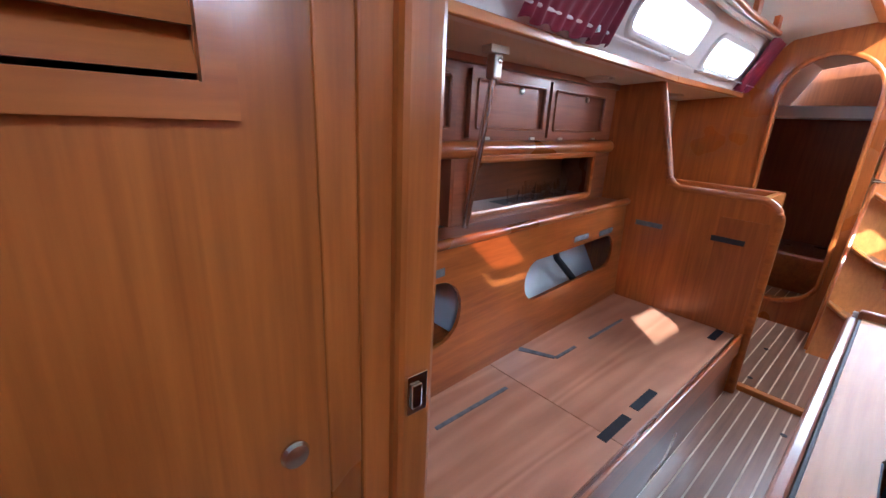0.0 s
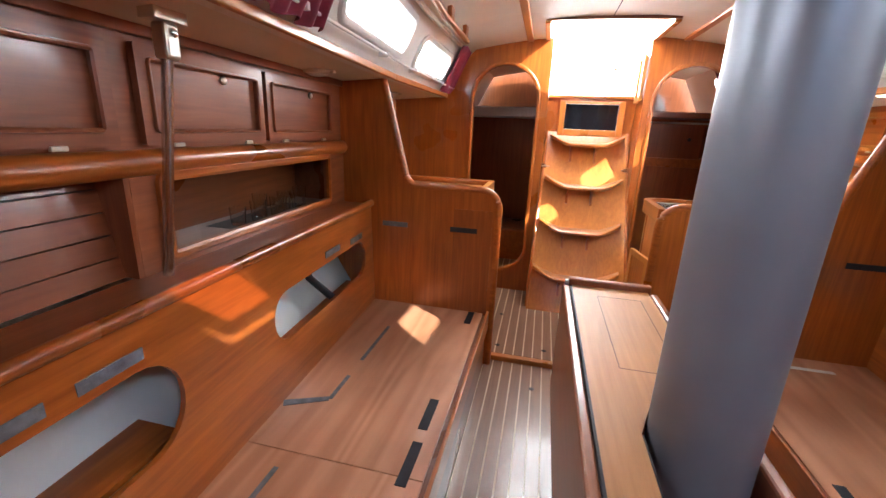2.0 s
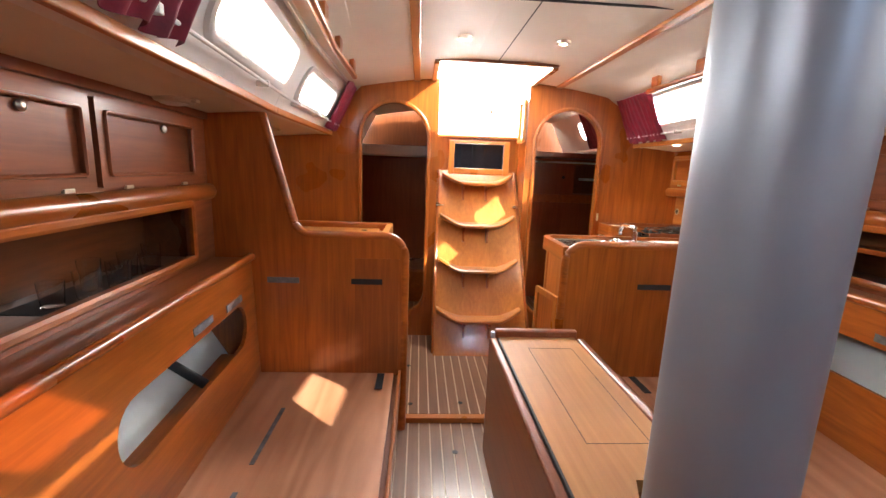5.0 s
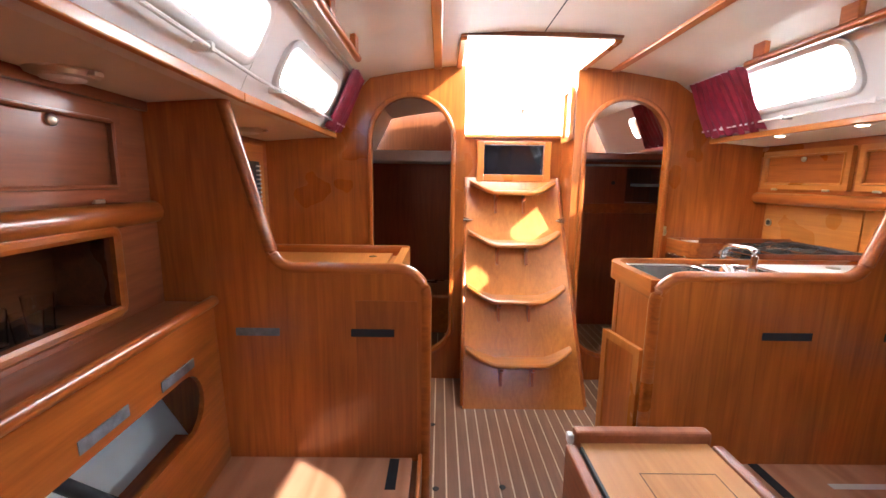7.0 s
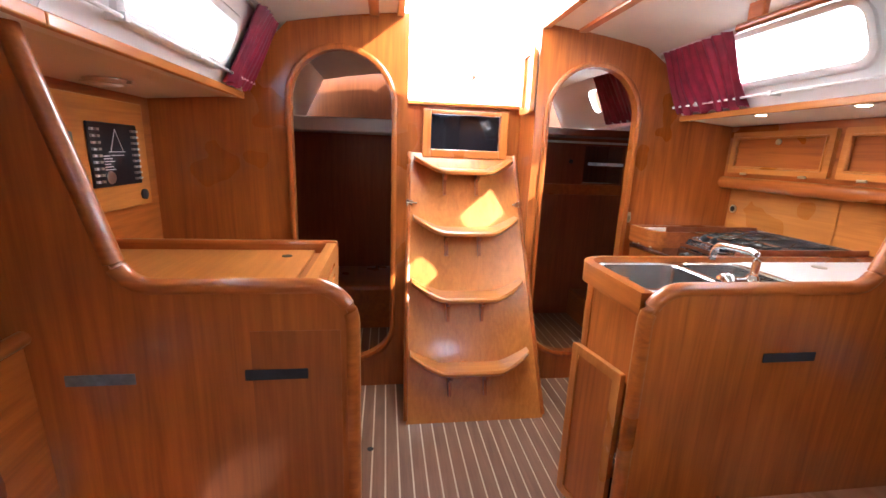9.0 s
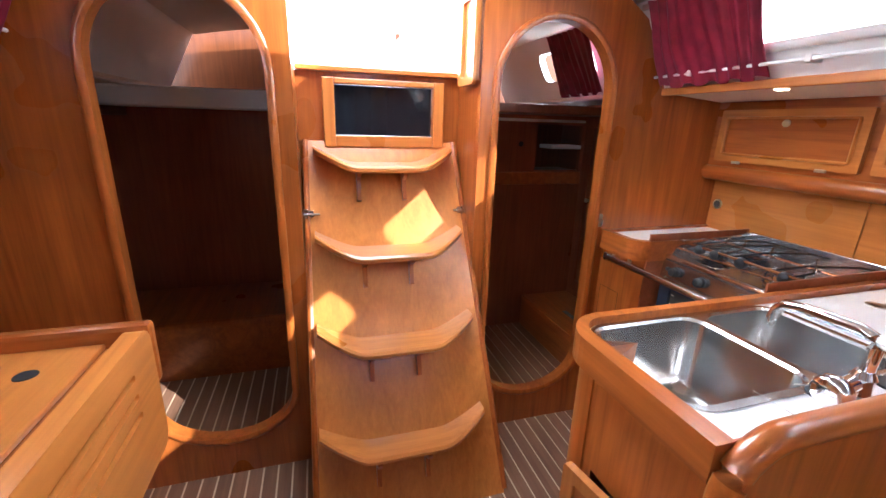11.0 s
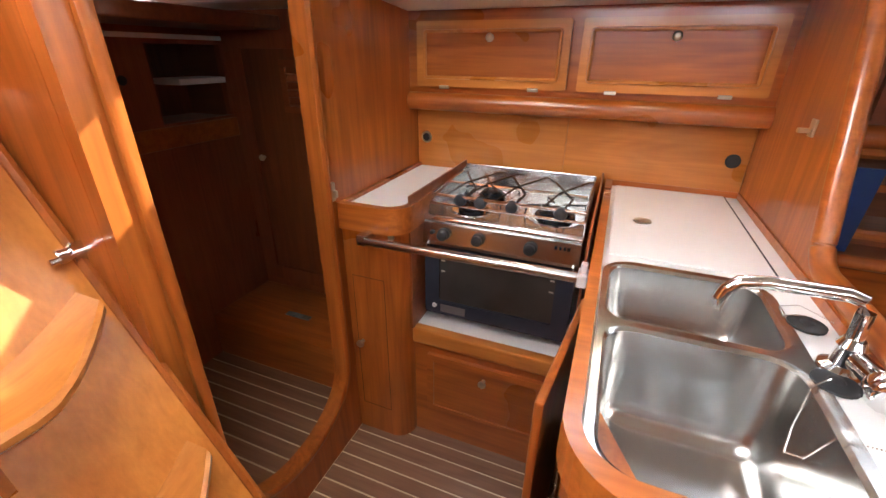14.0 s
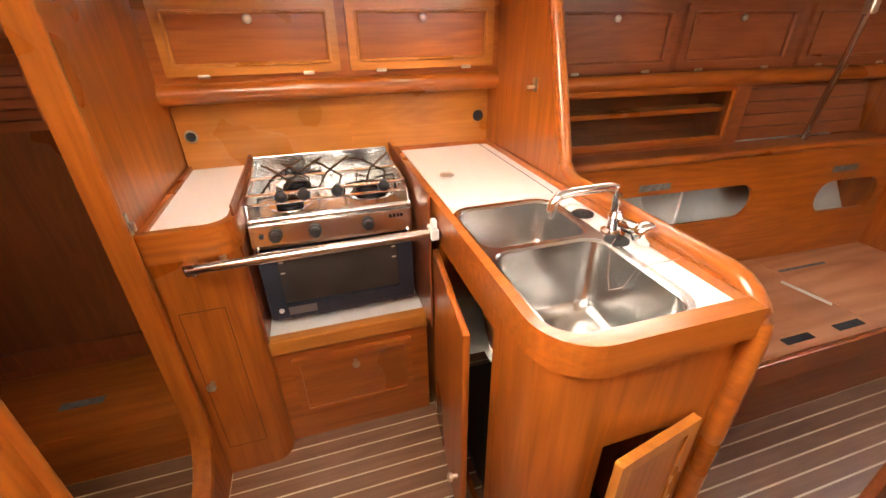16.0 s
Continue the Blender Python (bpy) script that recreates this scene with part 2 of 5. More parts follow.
def tube(points, r, seg=10, closed=False):
    bm = bmesh.new()
    pts = [Vector(p) for p in points]
    rings = []
    for i, p in enumerate(pts):
        a = pts[(i - 1) % len(pts)] if closed or i > 0 else p
        b = pts[(i + 1) % len(pts)] if closed or i < len(pts) - 1 else p
        t = (b - a).normalized()
        up = Vector((0, 0, 1)) if abs(t.z) < 0.9 else Vector((1, 0, 0))
        u = t.cross(up).normalized()
        w = u.cross(t)
        rr = r[i] if isinstance(r, (list, tuple)) else r
        rings.append([bm.verts.new(p + rr * (u * math.cos(2 * math.pi * k / seg) + w * math.sin(2 * math.pi * k / seg))) for k in range(seg)])
    for i in range(len(rings) - (0 if closed else 1)):
        q, s2 = rings[i], rings[(i + 1) % len(rings)]
        for k in range(seg):
            bm.faces.new((q[k], q[(k + 1) % seg], s2[(k + 1) % seg], s2[k]))
    if not closed:
        bm.faces.new(rings[0][::-1])
        bm.faces.new(rings[-1])
    bmesh.ops.recalc_face_normals(bm, faces=list(bm.faces))
    return bm


def lathe(cx, cy, cz, profile, axis="z", seg=16):
    """Turned shape: profile of (radius, height) along the axis from the centre."""
    bm = bmesh.new()
    rings = []
    for r, h in profile:
        ring = []
        for k in range(seg):
            a = 2 * math.pi * k / seg
            c, s2 = r * math.cos(a), r * math.sin(a)
            d = {"z": (c, s2, h), "y": (c, h, s2), "-y": (c, -h, s2), "x": (h, c, s2), "-x": (-h, c, s2), "-z": (c, s2, -h)}[axis]
            ring.append(bm.verts.new((cx + d[0], cy + d[1], cz + d[2])))
        rings.append(ring)
    for q, s2 in zip(rings, rings[1:]):
        for k in range(seg):
            bm.faces.new((q[k], q[(k + 1) % seg], s2[(k + 1) % seg], s2[k]))
    bm.faces.new(rings[0])
    bm.faces.new(rings[-1])
    bmesh.ops.recalc_face_normals(bm, faces=list(bm.faces))
    return bm


def prism(poly, place, depth):
    return plate(poly, (), place, depth)


def narrow(bm, k=0.07):
    """The hull narrows towards the bow: pull everything ahead of the cross bulkheads inwards."""
    for v in bm.verts:
        v.co.y -= math.copysign(k * max(0.0, 2.46 - v.co.x), v.co.y)
    return bm


def hulled(bm):
    return narrow(bm, 0.05)


def swept(bm, smooth=True):
    for f2 in bm.faces:
        f2.smooth = smooth
    return bm


def finish(name, bm, material, parent=None, smooth=False):
    me = bpy.data.meshes.new(name)
    if smooth:
        swept(bm)
    base = Vector(parent["base"]) if parent is not None else Vector((0, 0, 0))
    bm.to_mesh(me)
    bm.free()
    if parent is not None:
        me.transform(Matrix.Translation(-base))
    if smooth:
        me.set_sharp_from_angle(angle=radians(40))
    me.materials.append(material)
    ob = new(name, me)
    if parent is not None:
        ob.parent = parent
        ob["base"] = tuple(base)
    return ob


def part(name, bm, material, parent, label="", smooth=False):
    ob = finish(name, bm, material, parent, smooth)
    if label:
        ob["label"] = label
    # sub-parts hang under a part whose mesh is already set at the thing's base
    return ob


sub = part


def thing(name, base, label, category, group="", kind=""):
    ob = new(name)
    ob.location = base
    ob["base"] = tuple(base)
    return tagged(ob, label, category, group, kind)


def solid(name, bm, material, label, category, group="", kind="", smooth=False):
    """A thing of a single mesh, its origin under its own middle."""
    co = [v.co.copy() for v in bm.verts]
    base = Vector((sum(c.x for c in co) / len(co), sum(c.y for c in co) / len(co), min(c.z for c in co)))
    me = bpy.data.meshes.new(name)
    if smooth:
        swept(bm)
    bm.to_mesh(me)
    bm.free()
    me.transform(Matrix.Translation(-base))
    if smooth:
        me.set_sharp_from_angle(angle=radians(40))
    me.materials.append(material)
    ob = new(name, me)
    ob.location = base
    ob["base"] = tuple(base)
    return tagged(ob, label, category, group, kind)


def structure(name, bm, material, label, category, smooth=False):
    ob = finish(name, bm, material, None, smooth)
    ob["base"] = (0.0, 0.0, 0.0)
    return tagged(ob, label, category, "", "structure")


YZ = lambda x: (lambda u, v: (x, u, v))
XZ = lambda y: (lambda u, v: (u, y, v))
XY = lambda z: (lambda u, v: (u, v, z))

haze, _nt, _p = mat("bright_haze")
_p.inputs["Base Color"].default_value = (0.8, 0.8, 0.8, 1)
_p.inputs["Emission Color"].default_value, _p.inputs["Emission Strength"].default_value = (1.0, 0.98, 0.95, 1), 3.0
for nm0, dims in (("backdrop_aft", (60, 60.5, -70, 70, -25, 75)), ("backdrop_port", (-70, 60, 60, 60.5, -25, 60)), ("backdrop_starboard", (-70, 60, -60.5, -60, -25, 22))):
    structure(nm0, box(*dims), haze, "bright hazy distance outside the windows", "backdrop")

# ---- large structure ----
F0, F1 = 0.062, 0.085      # saloon sole, and the sole aft of the threshold
AFT = 3.50               # face of the aft bulkhead
CXS = 2.425               # its galley side stands a little further forward
CX = 2.44                # face of the cross bulkheads between saloon and galley / chart table
roof = lambda y: 1.815 - 0.125 * y * y
coach = lambda v: 1.005 - 0.52 * (v - 1.44)


def side_plate(s, x0, x1, holes, name):
    place = lambda u, v: (u, s * coach(v), v)
    return narrow(plate(rect(x0, x1, 1.43, 1.745), holes, place, (0, s * 0.035, 0)))


HATCH = (-0.03, 0.25, -0.47, -0.17)   # forward deck hatch: x and y


def ceiling_mesh():
    bm = bmesh.new()
    xs = [-0.75, HATCH[0], HATCH[1], 2.46, 3.06, 3.5, 4.9]
    ys = [-0.85, -0.7, -0.5, HATCH[2], -0.27, HATCH[3], 0.15, 0.33, 0.5, 0.7, 0.85]
    grid = {}
    for i, x in enumerate(xs):
        for j, y in enumerate(ys):
            yy = y - math.copysign(0.07 * max(0, 2.46 - x), y) if abs(y) > 0.6 else y
            grid[i, j] = bm.verts.new((x, yy, roof(y)))
    for i in range(len(xs) - 1):
        for j in range(len(ys) - 1):
            if (i >= 4 and 4 <= j < 7) or (i == 1 and 3 <= j < 5):
                continue
            bm.faces.new((grid[i, j], grid[i + 1, j], grid[i + 1, j + 1], grid[i, j + 1]))
    r = bmesh.ops.extrude_face_region(bm, geom=list(bm.faces))
    bmesh.ops.translate(bm, verts=[g for g in r["geom"] if isinstance(g, bmesh.types.BMVert)], vec=(0, 0, 0.035))
    bmesh.ops.recalc_face_normals(bm, faces=list(bm.faces))
    return bm


structure("ceiling", ceiling_mesh(), cream, "cream vinyl headlining panels under the coachroof", "ceiling")
for s, nm in ((1, "port"), (-1, "starboard")):
    fwd = [rounded(a, b, c, d, 0.045) for a, b, c, d in WIN[s] if b < 2.46]
    aft = [rounded(a, b, c, d, 0.045) for a, b, c, d in WIN[s] if b > 2.46]
    if s < 0:
        aft.append(rounded(3.85, 4.3, 1.53, 1.66, 0.04))
    structure("coachroof_side_" + nm, side_plate(s, -0.75, 2.459, fwd, nm), white_gel, "white gelcoat cabin side with long windows", "wall")
    structure("coachroof_side_" + nm + "_aft", side_plate(s, 2.461, 4.9, aft, nm), white_gel, "white gelcoat cabin side with windows", "wall")
    # underside of the side deck, and the hull behind the lockers
    structure("side_deck_" + nm, narrow(plate(rect(-0.75, 2.459, 1.0, 1.6), (), lambda u, v: (u, s * v, 1.437 - 0.08 * (v - 1.0)), (0, 0, 0.03))), cream, "cream lining under the side deck", "ceiling")
    structure("side_deck_" + nm + "_aft", plate(rect(2.461, 4.9, 1.0, 1.6), (), lambda u, v: (u, s * v, 1.437 - 0.08 * (v - 1.0)), (0, 0, 0.03)), cream, "cream lining under the side deck", "ceiling")
    hullpoly = [(1.60, 1.45), (1.52, 0.95), (1.36, 0.65), (1.22, 0.42), (1.08, 0.15), (0.9, -0.09), (0.92, -0.12), (1.14, 0.11), (1.28, 0.40), (1.42, 0.63), (1.58, 0.95), (1.64, 1.45)]
    structure("hull_" + nm, narrow(prism([(a * s, b) for a, b in hullpoly], YZ(-0.75), (3.209, 0, 0))), hull_white, "painted white inner hull skin", "wall")
    structure("hull_" + nm + "_aft", prism([((a + (0.25 if b < 1.2 else 0)) * s, b) for a, b in hullpoly], YZ(2.461), (2.6, 0, 0)), hull_white, "painted white inner hull skin", "wall")

structure("subfloor", box(-0.75, 5.1, -1.5, 1.5, -0.16, -0.10), gap_shade, "dark bilge under the cabin sole", "floor")
structure("wall_bow", box(-0.79, -0.75, -1.4, 1.4, -0.1, 1.85), wood_z, "varnished teak bulkhead at the bow end", "wall")
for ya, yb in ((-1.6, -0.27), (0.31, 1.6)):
    structure("wall_stern", box(5.06, 5.1, ya, yb, -0.1, 1.85), shaded_wood_z, "aft cabin end wall, toned dark for shade", "wall")

# aft bulkhead with its two arched doorways
ARCH = {1: (0.378, 0.805), -1: (-0.765, -0.332)}


def arch_loop(a, b, z0=0.235, z1=1.645):
    r = (b - a) / 2
    pts = [((a + b) / 2 + r * math.cos(radians(k * 10)), z1 - r + r * math.sin(radians(k * 10))) for k in range(19)]
    pts += [((a + b) / 2 + r * math.cos(radians(180 + k * 10)), z0 + r * 0.75 - r * 0.75 * math.sin(radians(k * 10))) for k in range(19)]
    return pts


def moulding(loop, place, w, d0, d1, bm=None):
    """A raised frame round an opening: from the loop outwards by w, between the depths d0 and d1."""
    n = len(loop)
    c = (sum(p[0] for p in loop) / n, sum(p[1] for p in loop) / n)
    bm = bm or bmesh.new()
    rings = []
    for k, (gu, dd) in enumerate(((-0.003, d1), (-0.003, d0), (w * 0.25, d0 - 0.004), (w * 0.75, d0 - 0.004), (w, d0), (w, d1))):
        ring = []
        for i, p in enumerate(loop):
            a, b = Vector(loop[i - 1]), Vector(loop[(i + 1) % n])
            t = (b - a).normalized()
            nn = Vector((t.y, -t.x))
            if nn.dot(Vector(p) - Vector(c)) < 0:
                nn = -nn
            q = Vector(p) + nn * gu
            ring.append(bm.verts.new(place(q.x, q.y, dd)))
        rings.append(ring)
    for q, r2 in zip(rings, rings[1:]):
        for i in range(n):
            bm.faces.new((q[i], q[(i + 1) % n], r2[(i + 1) % n], r2[i]))
    bmesh.ops.recalc_face_normals(bm, faces=list(bm.faces))
    return bm


for s, nm in ((1, "port"), (-1, "starboard")):
    a, b = ARCH[s]
    inner = 0.31 if s > 0 else -0.27
    ys = [inner + (s * 1.5 - inner) * k / 12 for k in range(13)]
    top = []
    for y in ys:
        z = roof(y) - 0.001 if abs(y) < 0.86 else (1.745 if abs(y) < 0.87 else (1.43 + max(0, (1.0 - abs(y))) if abs(y) > 1.0 else 1.72 - 1.9 * (abs(y) - 0.86)))
        top.append((y, z))
    w = structure("wall_aft_" + nm, plate([(inner, 0.0), (s * 1.5, 0.0)] + top[::-1], [arch_loop(a, b)], YZ(AFT), (0.03, 0, 0)), wood_z, "varnished teak aft bulkhead with an arched doorway", "wall")
    part("door_surround", moulding(arch_loop(a, b), lambda u, v, d: (AFT + d, u, v), 0.02, -0.010, 0.034), wood_z, w, "rounded teak moulding round the arch", True)

# cross bulkheads with their swept rails
def sweep_profile(s):
    if s > 0:
        y0, yb, yt, zt = 0.478, 0.94, 1.05, 0.952
    else:
        y0, yb, yt, zt = 0.212, 0.835, 0.985, 0.942
    pts = [(y0, 0.0)]
    r = 0.085
    pts += [(y0 + r - r * math.cos(radians(a)), zt - r + r * math.sin(radians(a))) for a in range(0, 91, 10)]
    r2 = 0.075
    ang = math.degrees(math.atan2(1.43 - zt, yt - yb)) * 0.98
    pts += [(yb - r2 + r2 * math.sin(radians(a)), zt + r2 - r2 * math.cos(radians(a))) for a in range(0, int(ang) + 1, 8)]
    pts.append((yt, 1.43))
    return [(s * y, z) for y, z in pts]


for s, nm in ((1, "port"), (-1, "starboard")):
    prof = sweep_profile(s)
    cx = CX if s > 0 else CXS
    body = prof + [(s * 1.5, 1.40), (s * 1.5, 0.0)]
    w = structure("wall_" + ("chart_table" if s > 0 else "galley"), plate(body, (), YZ(cx), (0.034, 0, 0)), wood_z, "varnished teak half bulkhead with a swept edge", "wall")
    if s > 0:
        part("veneer_panel", box(CX - 0.0012, CX - 0.0001, 0.50, 0.685, 0.346, 0.86), veneer_z, w, "darker strip of veneer")
    part("rail", tube([(cx + 0.017, y, z) for y, z in prof], 0.0195, 12), wood_y, w, "rounded teak capping rail", True)

# ---- companionway ----
structure("companionway_side_port", box(3.531, 5.05, 0.31, 0.335, 0, 1.80), wood_z, "teak side panel of the companionway", "wall")
structure("companionway_side_starboard", box(3.531, 5.05, -0.295, -0.27, 0, 1.80), wood_z, "teak side panel of the companionway", "wall")
w = structure("engine_panel", plate(rect(-0.27, 0.31, 0.0, 1.462), [rect(-0.165, 0.185, 1.255, 1.425)], YZ(3.72), (0.03, 0, 0)), wood_z, "varnished teak panel above the companionway steps", "wall")
structure("companionway_sill", box(3.69, 3.77, -0.268, 0.308, 1.4625, 1.48, 0.004), pale_y, "bright teak sill of the companionway", "sill")
hw = thing("window_1", (3.72, 0.01, 1.25), "small dark window in a teak frame", "window", kind="structure")
for nm2, b4 in (("frame_side", (0.185, 0.225, 1.215, 1.465)), ("frame_side", (-0.205, -0.165, 1.215, 1.465))):
    part(nm2, box(3.698, 3.7195, b4[0], b4[1], b4[2] + 0.001, b4[3] - 0.02, 0.004), pale_z, hw)
part("frame_top", box(3.6985, 3.7195, -0.1645, 0.1845, 1.425, 1.444, 0.004), pale_y, hw)
part("frame_bottom", box(3.6985, 3.7195, -0.1645, 0.1845, 1.216, 1.255, 0.004), pale_y, hw)
part("pane", box(3.735, 3.742, -0.1645, 0.1845, 1.2555, 1.4245), tinted, hw, "dark tinted pane")

lad = thing("companionway_ladder", (3.3, 0.02, F1), "varnished teak companionway ladder with four curved treads", "ladder")
SLOPE = (3.715 - 3.17) / (1.235 - F1)
lx = lambda z: 3.17 + SLOPE * (z - F1)
part("back_panel", plate([(-0.305, F1), (0.312, F1), (0.285, 1.235), (-0.245, 1.235)], (), lambda u, v: (lx(v), u, v), (0.022, 0, 0)), pale_z, lad)
for sgn, (ya, yb) in ((1, (0.315, 0.29)), (-1, (-0.308, -0.248))):
    part("stringer", tube([(lx(F1 + 0.01) + 0.005, ya, F1 + 0.012), (lx(1.235) + 0.005, yb, 1.235)], 0.011, 8), wood_z, lad, "", True)


def tread(z, half):
    """A tread with a flat middle and upswept ends, rounded at the nose."""
    bm = bmesh.new()
    x1 = lx(z) - 0.001
    rings = []
    cy = 0.022
    n = 20
    for i in range(n + 1):
        f = -1 + 2 * i / n
        y = cy + f * half
        e = max(0.0, abs(f) - 0.45) / 0.55
        zz = z + 0.055 * e ** 1.3
        d = (0.080 + 0.065 * (z - F1)) * (1 - 0.5 * e ** 1.6)
        x1b = lx(zz) - 0.001
        th = 0.024
        nose = x1b - d
        rings.append([bm.verts.new(p) for p in ((x1b, y, zz), (nose + 0.008, y, zz), (nose, y, zz - 0.007), (nose, y, zz - th + 0.007), (nose + 0.008, y, zz - th), (x1b, y, zz - th))])
    for q, r2 in zip(rings, rings[1:]):
        for k in range(6):
            bm.faces.new((q[k], q[(k + 1) % 6], r2[(k + 1) % 6], r2[k]))
    bm.faces.new(rings[0])
    bm.faces.new(rings[-1][::-1])
    bmesh.ops.recalc_face_normals(bm, faces=list(bm.faces))
    return bm


for z, half in ((1.165, 0.243), (0.89, 0.252), (0.61, 0.262), (0.315, 0.272)):
    t2 = part("tread", tread(z, half), pale_y, lad, "curved teak tread with upswept ends", True)
    for dy in (-0.07, 0.09):
        br = [(lx(z - 0.0245) - 0.002, z - 0.0245), (lx(z) - 0.095, z - 0.0245), (lx(z) - 0.09, z - 0.04), (lx(z) - 0.06, z - 0.058), (lx(z - 0.10) - 0.02, z - 0.10), (lx(z - 0.125) - 0.016, z - 0.125), (lx(z - 0.13) - 0.002, z - 0.13)]
        part("bracket", plate(br, (), lambda u, v: (u, 0.022 + dy, v), (0, 0.014, 0)), wood_z, lad, "small teak bracket under the tread")
for y, d in ((0.305, -1), (-0.265, 1)):
    b2 = part("bolt", vbox(box(lx(1.0) - 0.006, lx(1.0) + 0.004, y - 0.03, y + 0.03, 0.985, 1.01, 0.002), lx(1.0) - 0.012, lx(1.0) - 0.002, y - 0.012, y + 0.012, 0.98, 1.016, 0.002), chrome, lad, "chrome barrel bolt")
    part("bolt_rod", tube([(lx(1.0) - 0.013, y - 0.05, 0.998), (lx(1.0) - 0.013, y + 0.045, 0.998)], 0.005, 8), chrome, lad, "", True)

# washboard keeper on the side of the companionway
kp = thing("locker_flap", (3.53, -0.25, 1.44), "small framed teak flap beside the companionway", "flap")
part("panel", box(3.50, 3.64, -0.262, -0.250, 1.44, 1.70, 0.003), pale_z, kp)
part("frame", plate(rounded(3.495, 3.645, 1.43, 1.71, 0.012), [rounded(3.52, 3.62, 1.455, 1.685, 0.01)], XZ(-0.2495), (0, 0.012, 0)), pale_z, kp)

# sliding hatch coaming round the roof opening
co = thing("hatch_coaming", (3.28, 0.03, 1.80), "teak trimmed coaming of the open companionway hatch", "hatch", kind="structure")
part("front_edge", box(3.03, 3.06, -0.30, 0.36, 1.795, 1.845, 0.004), shaded_wood_x, co, "dark front edge of the hatch")
part("side_trim", box(3.06, 3.499, -0.305, -0.272, 1.785, 1.86, 0.004), pale_x, co)
part("side_trim", box(3.06, 3.499, 0.331, 0.362, 1.785, 1.86, 0.004), pale_x, co)
for y in (-0.455, 0.455):
    for x0, x1 in ((-0.7, 3.495),):
        structure("ceiling_batten", box(x0, x1, y - 0.02, y + 0.02, roof(y) - 0.012, roof(y) + 0.006, 0.004), pale_x, "varnished teak batten on the headlining", "trim")
structure("ceiling_seam", box(-0.7, 3.025, 0.022, 0.027, 1.811, 1.8165), rubber, "thin dark seam in the headlining", "trim")
structure("ceiling_seam", box(2.2, 2.206, -0.43, 0.43, 1.793, 1.80), rubber, "thin dark seam in the headlining", "trim")

fh = thing("forward_hatch", (0.11, -0.32, 1.81), "square acrylic deck hatch in an aluminium frame", "hatch", kind="structure")
part("hatch_frame", plate(rect(HATCH[0] - 0.03, HATCH[1] + 0.03, HATCH[2] - 0.03, HATCH[3] + 0.03), [rect(*HATCH)], XY(1.858), (0, 0, 0.03)), satin, fh)
part("pane", box(HATCH[0] - 0.01, HATCH[1] + 0.01, HATCH[2] - 0.01, HATCH[3] + 0.01, 1.889, 1.899), smoked, fh, "smoked acrylic pane")

# downlights
for (x, y, on) in ((2.66, 0.245, 0), (2.66, -0.19, 1), (1.5, 0.24, 1), (1.5, -0.2, 1)):
    d = thing("downlight", (x, y, roof(y) - 0.012), "small round recessed cabin downlight", "lamp", "ceiling downlights")
    part("bezel", lathe(x, y, roof(y) - 0.0125, [(0.018, 0.0), (0.03, 0.002), (0.033, 0.012)], seg=20), satin, d, "", True)
    part("bulb", lathe(x, y, roof(y) - 0.0135, [(0.005, 0.0), (0.0165, 0.001), (0.017, 0.004)], seg=14), lamp_glow if on else laminate, d, "lit lens" if on else "unlit lens")
for s in (-1, 1):
    h = thing("grab_rail", (2.5, s * 0.77, 1.69), "varnished teak overhead grab rail", "rail", "overhead grab rails")
    yy = s * 0.765
    part("bar", tube([(1.75, s * 0.715, 1.682), (2.45, yy, 1.682), (2.97, yy, 1.682)], 0.014, 10), wood_x, h, "", True)
    for x in (1.9, 2.2, 2.55, 2.9):
        yv = s * (0.765 - 0.07 * max(0, 2.46 - x))
        part("standoff", box(x - 0.03, x + 0.03, yv - 0.011, yv + 0.011, 1.692, roof(abs(yv)) + 0.004, 0.004), wood_x, h)

# ---- sole ----
def sole(name, x0, x1, y0, y1, z, pitch=0.0505, gap=0.0065):
    fl = structure(name, box(x0, x1, y0, y1, z - 0.05, z - 0.0025), holly, "pale holly strips between teak planks of the sole", "floor")
    n = max(1, round((y1 - y0) / pitch))
    p = (y1 - y0) / n
    me = None
    for i in range(n):
        c = y0 + (i + 0.5) * p
        if me is None:
            bm = box(x0 + 0.003, x1 - 0.003, -p / 2 + gap / 2, p / 2 - gap / 2, z - 0.01, z, 0.0)
            me = bpy.data.meshes.new("plank")
            bm.to_mesh(me)
            bm.free()
            me.materials.append(floor_teak)
        ob = new("plank", me)
        ob.location = (0, c, 0)
        ob.parent = fl
    return fl


# ---- settees, one each side, with the lockers above ----
def oval(x0, x1, z0, z1):
    return rounded(x0, x1, z0, z1, min((z1 - z0) * 0.48, (x1 - x0) * 0.3), 6)


def back_y(v):
    return 1.088 + 0.04 * (v - 0.345)


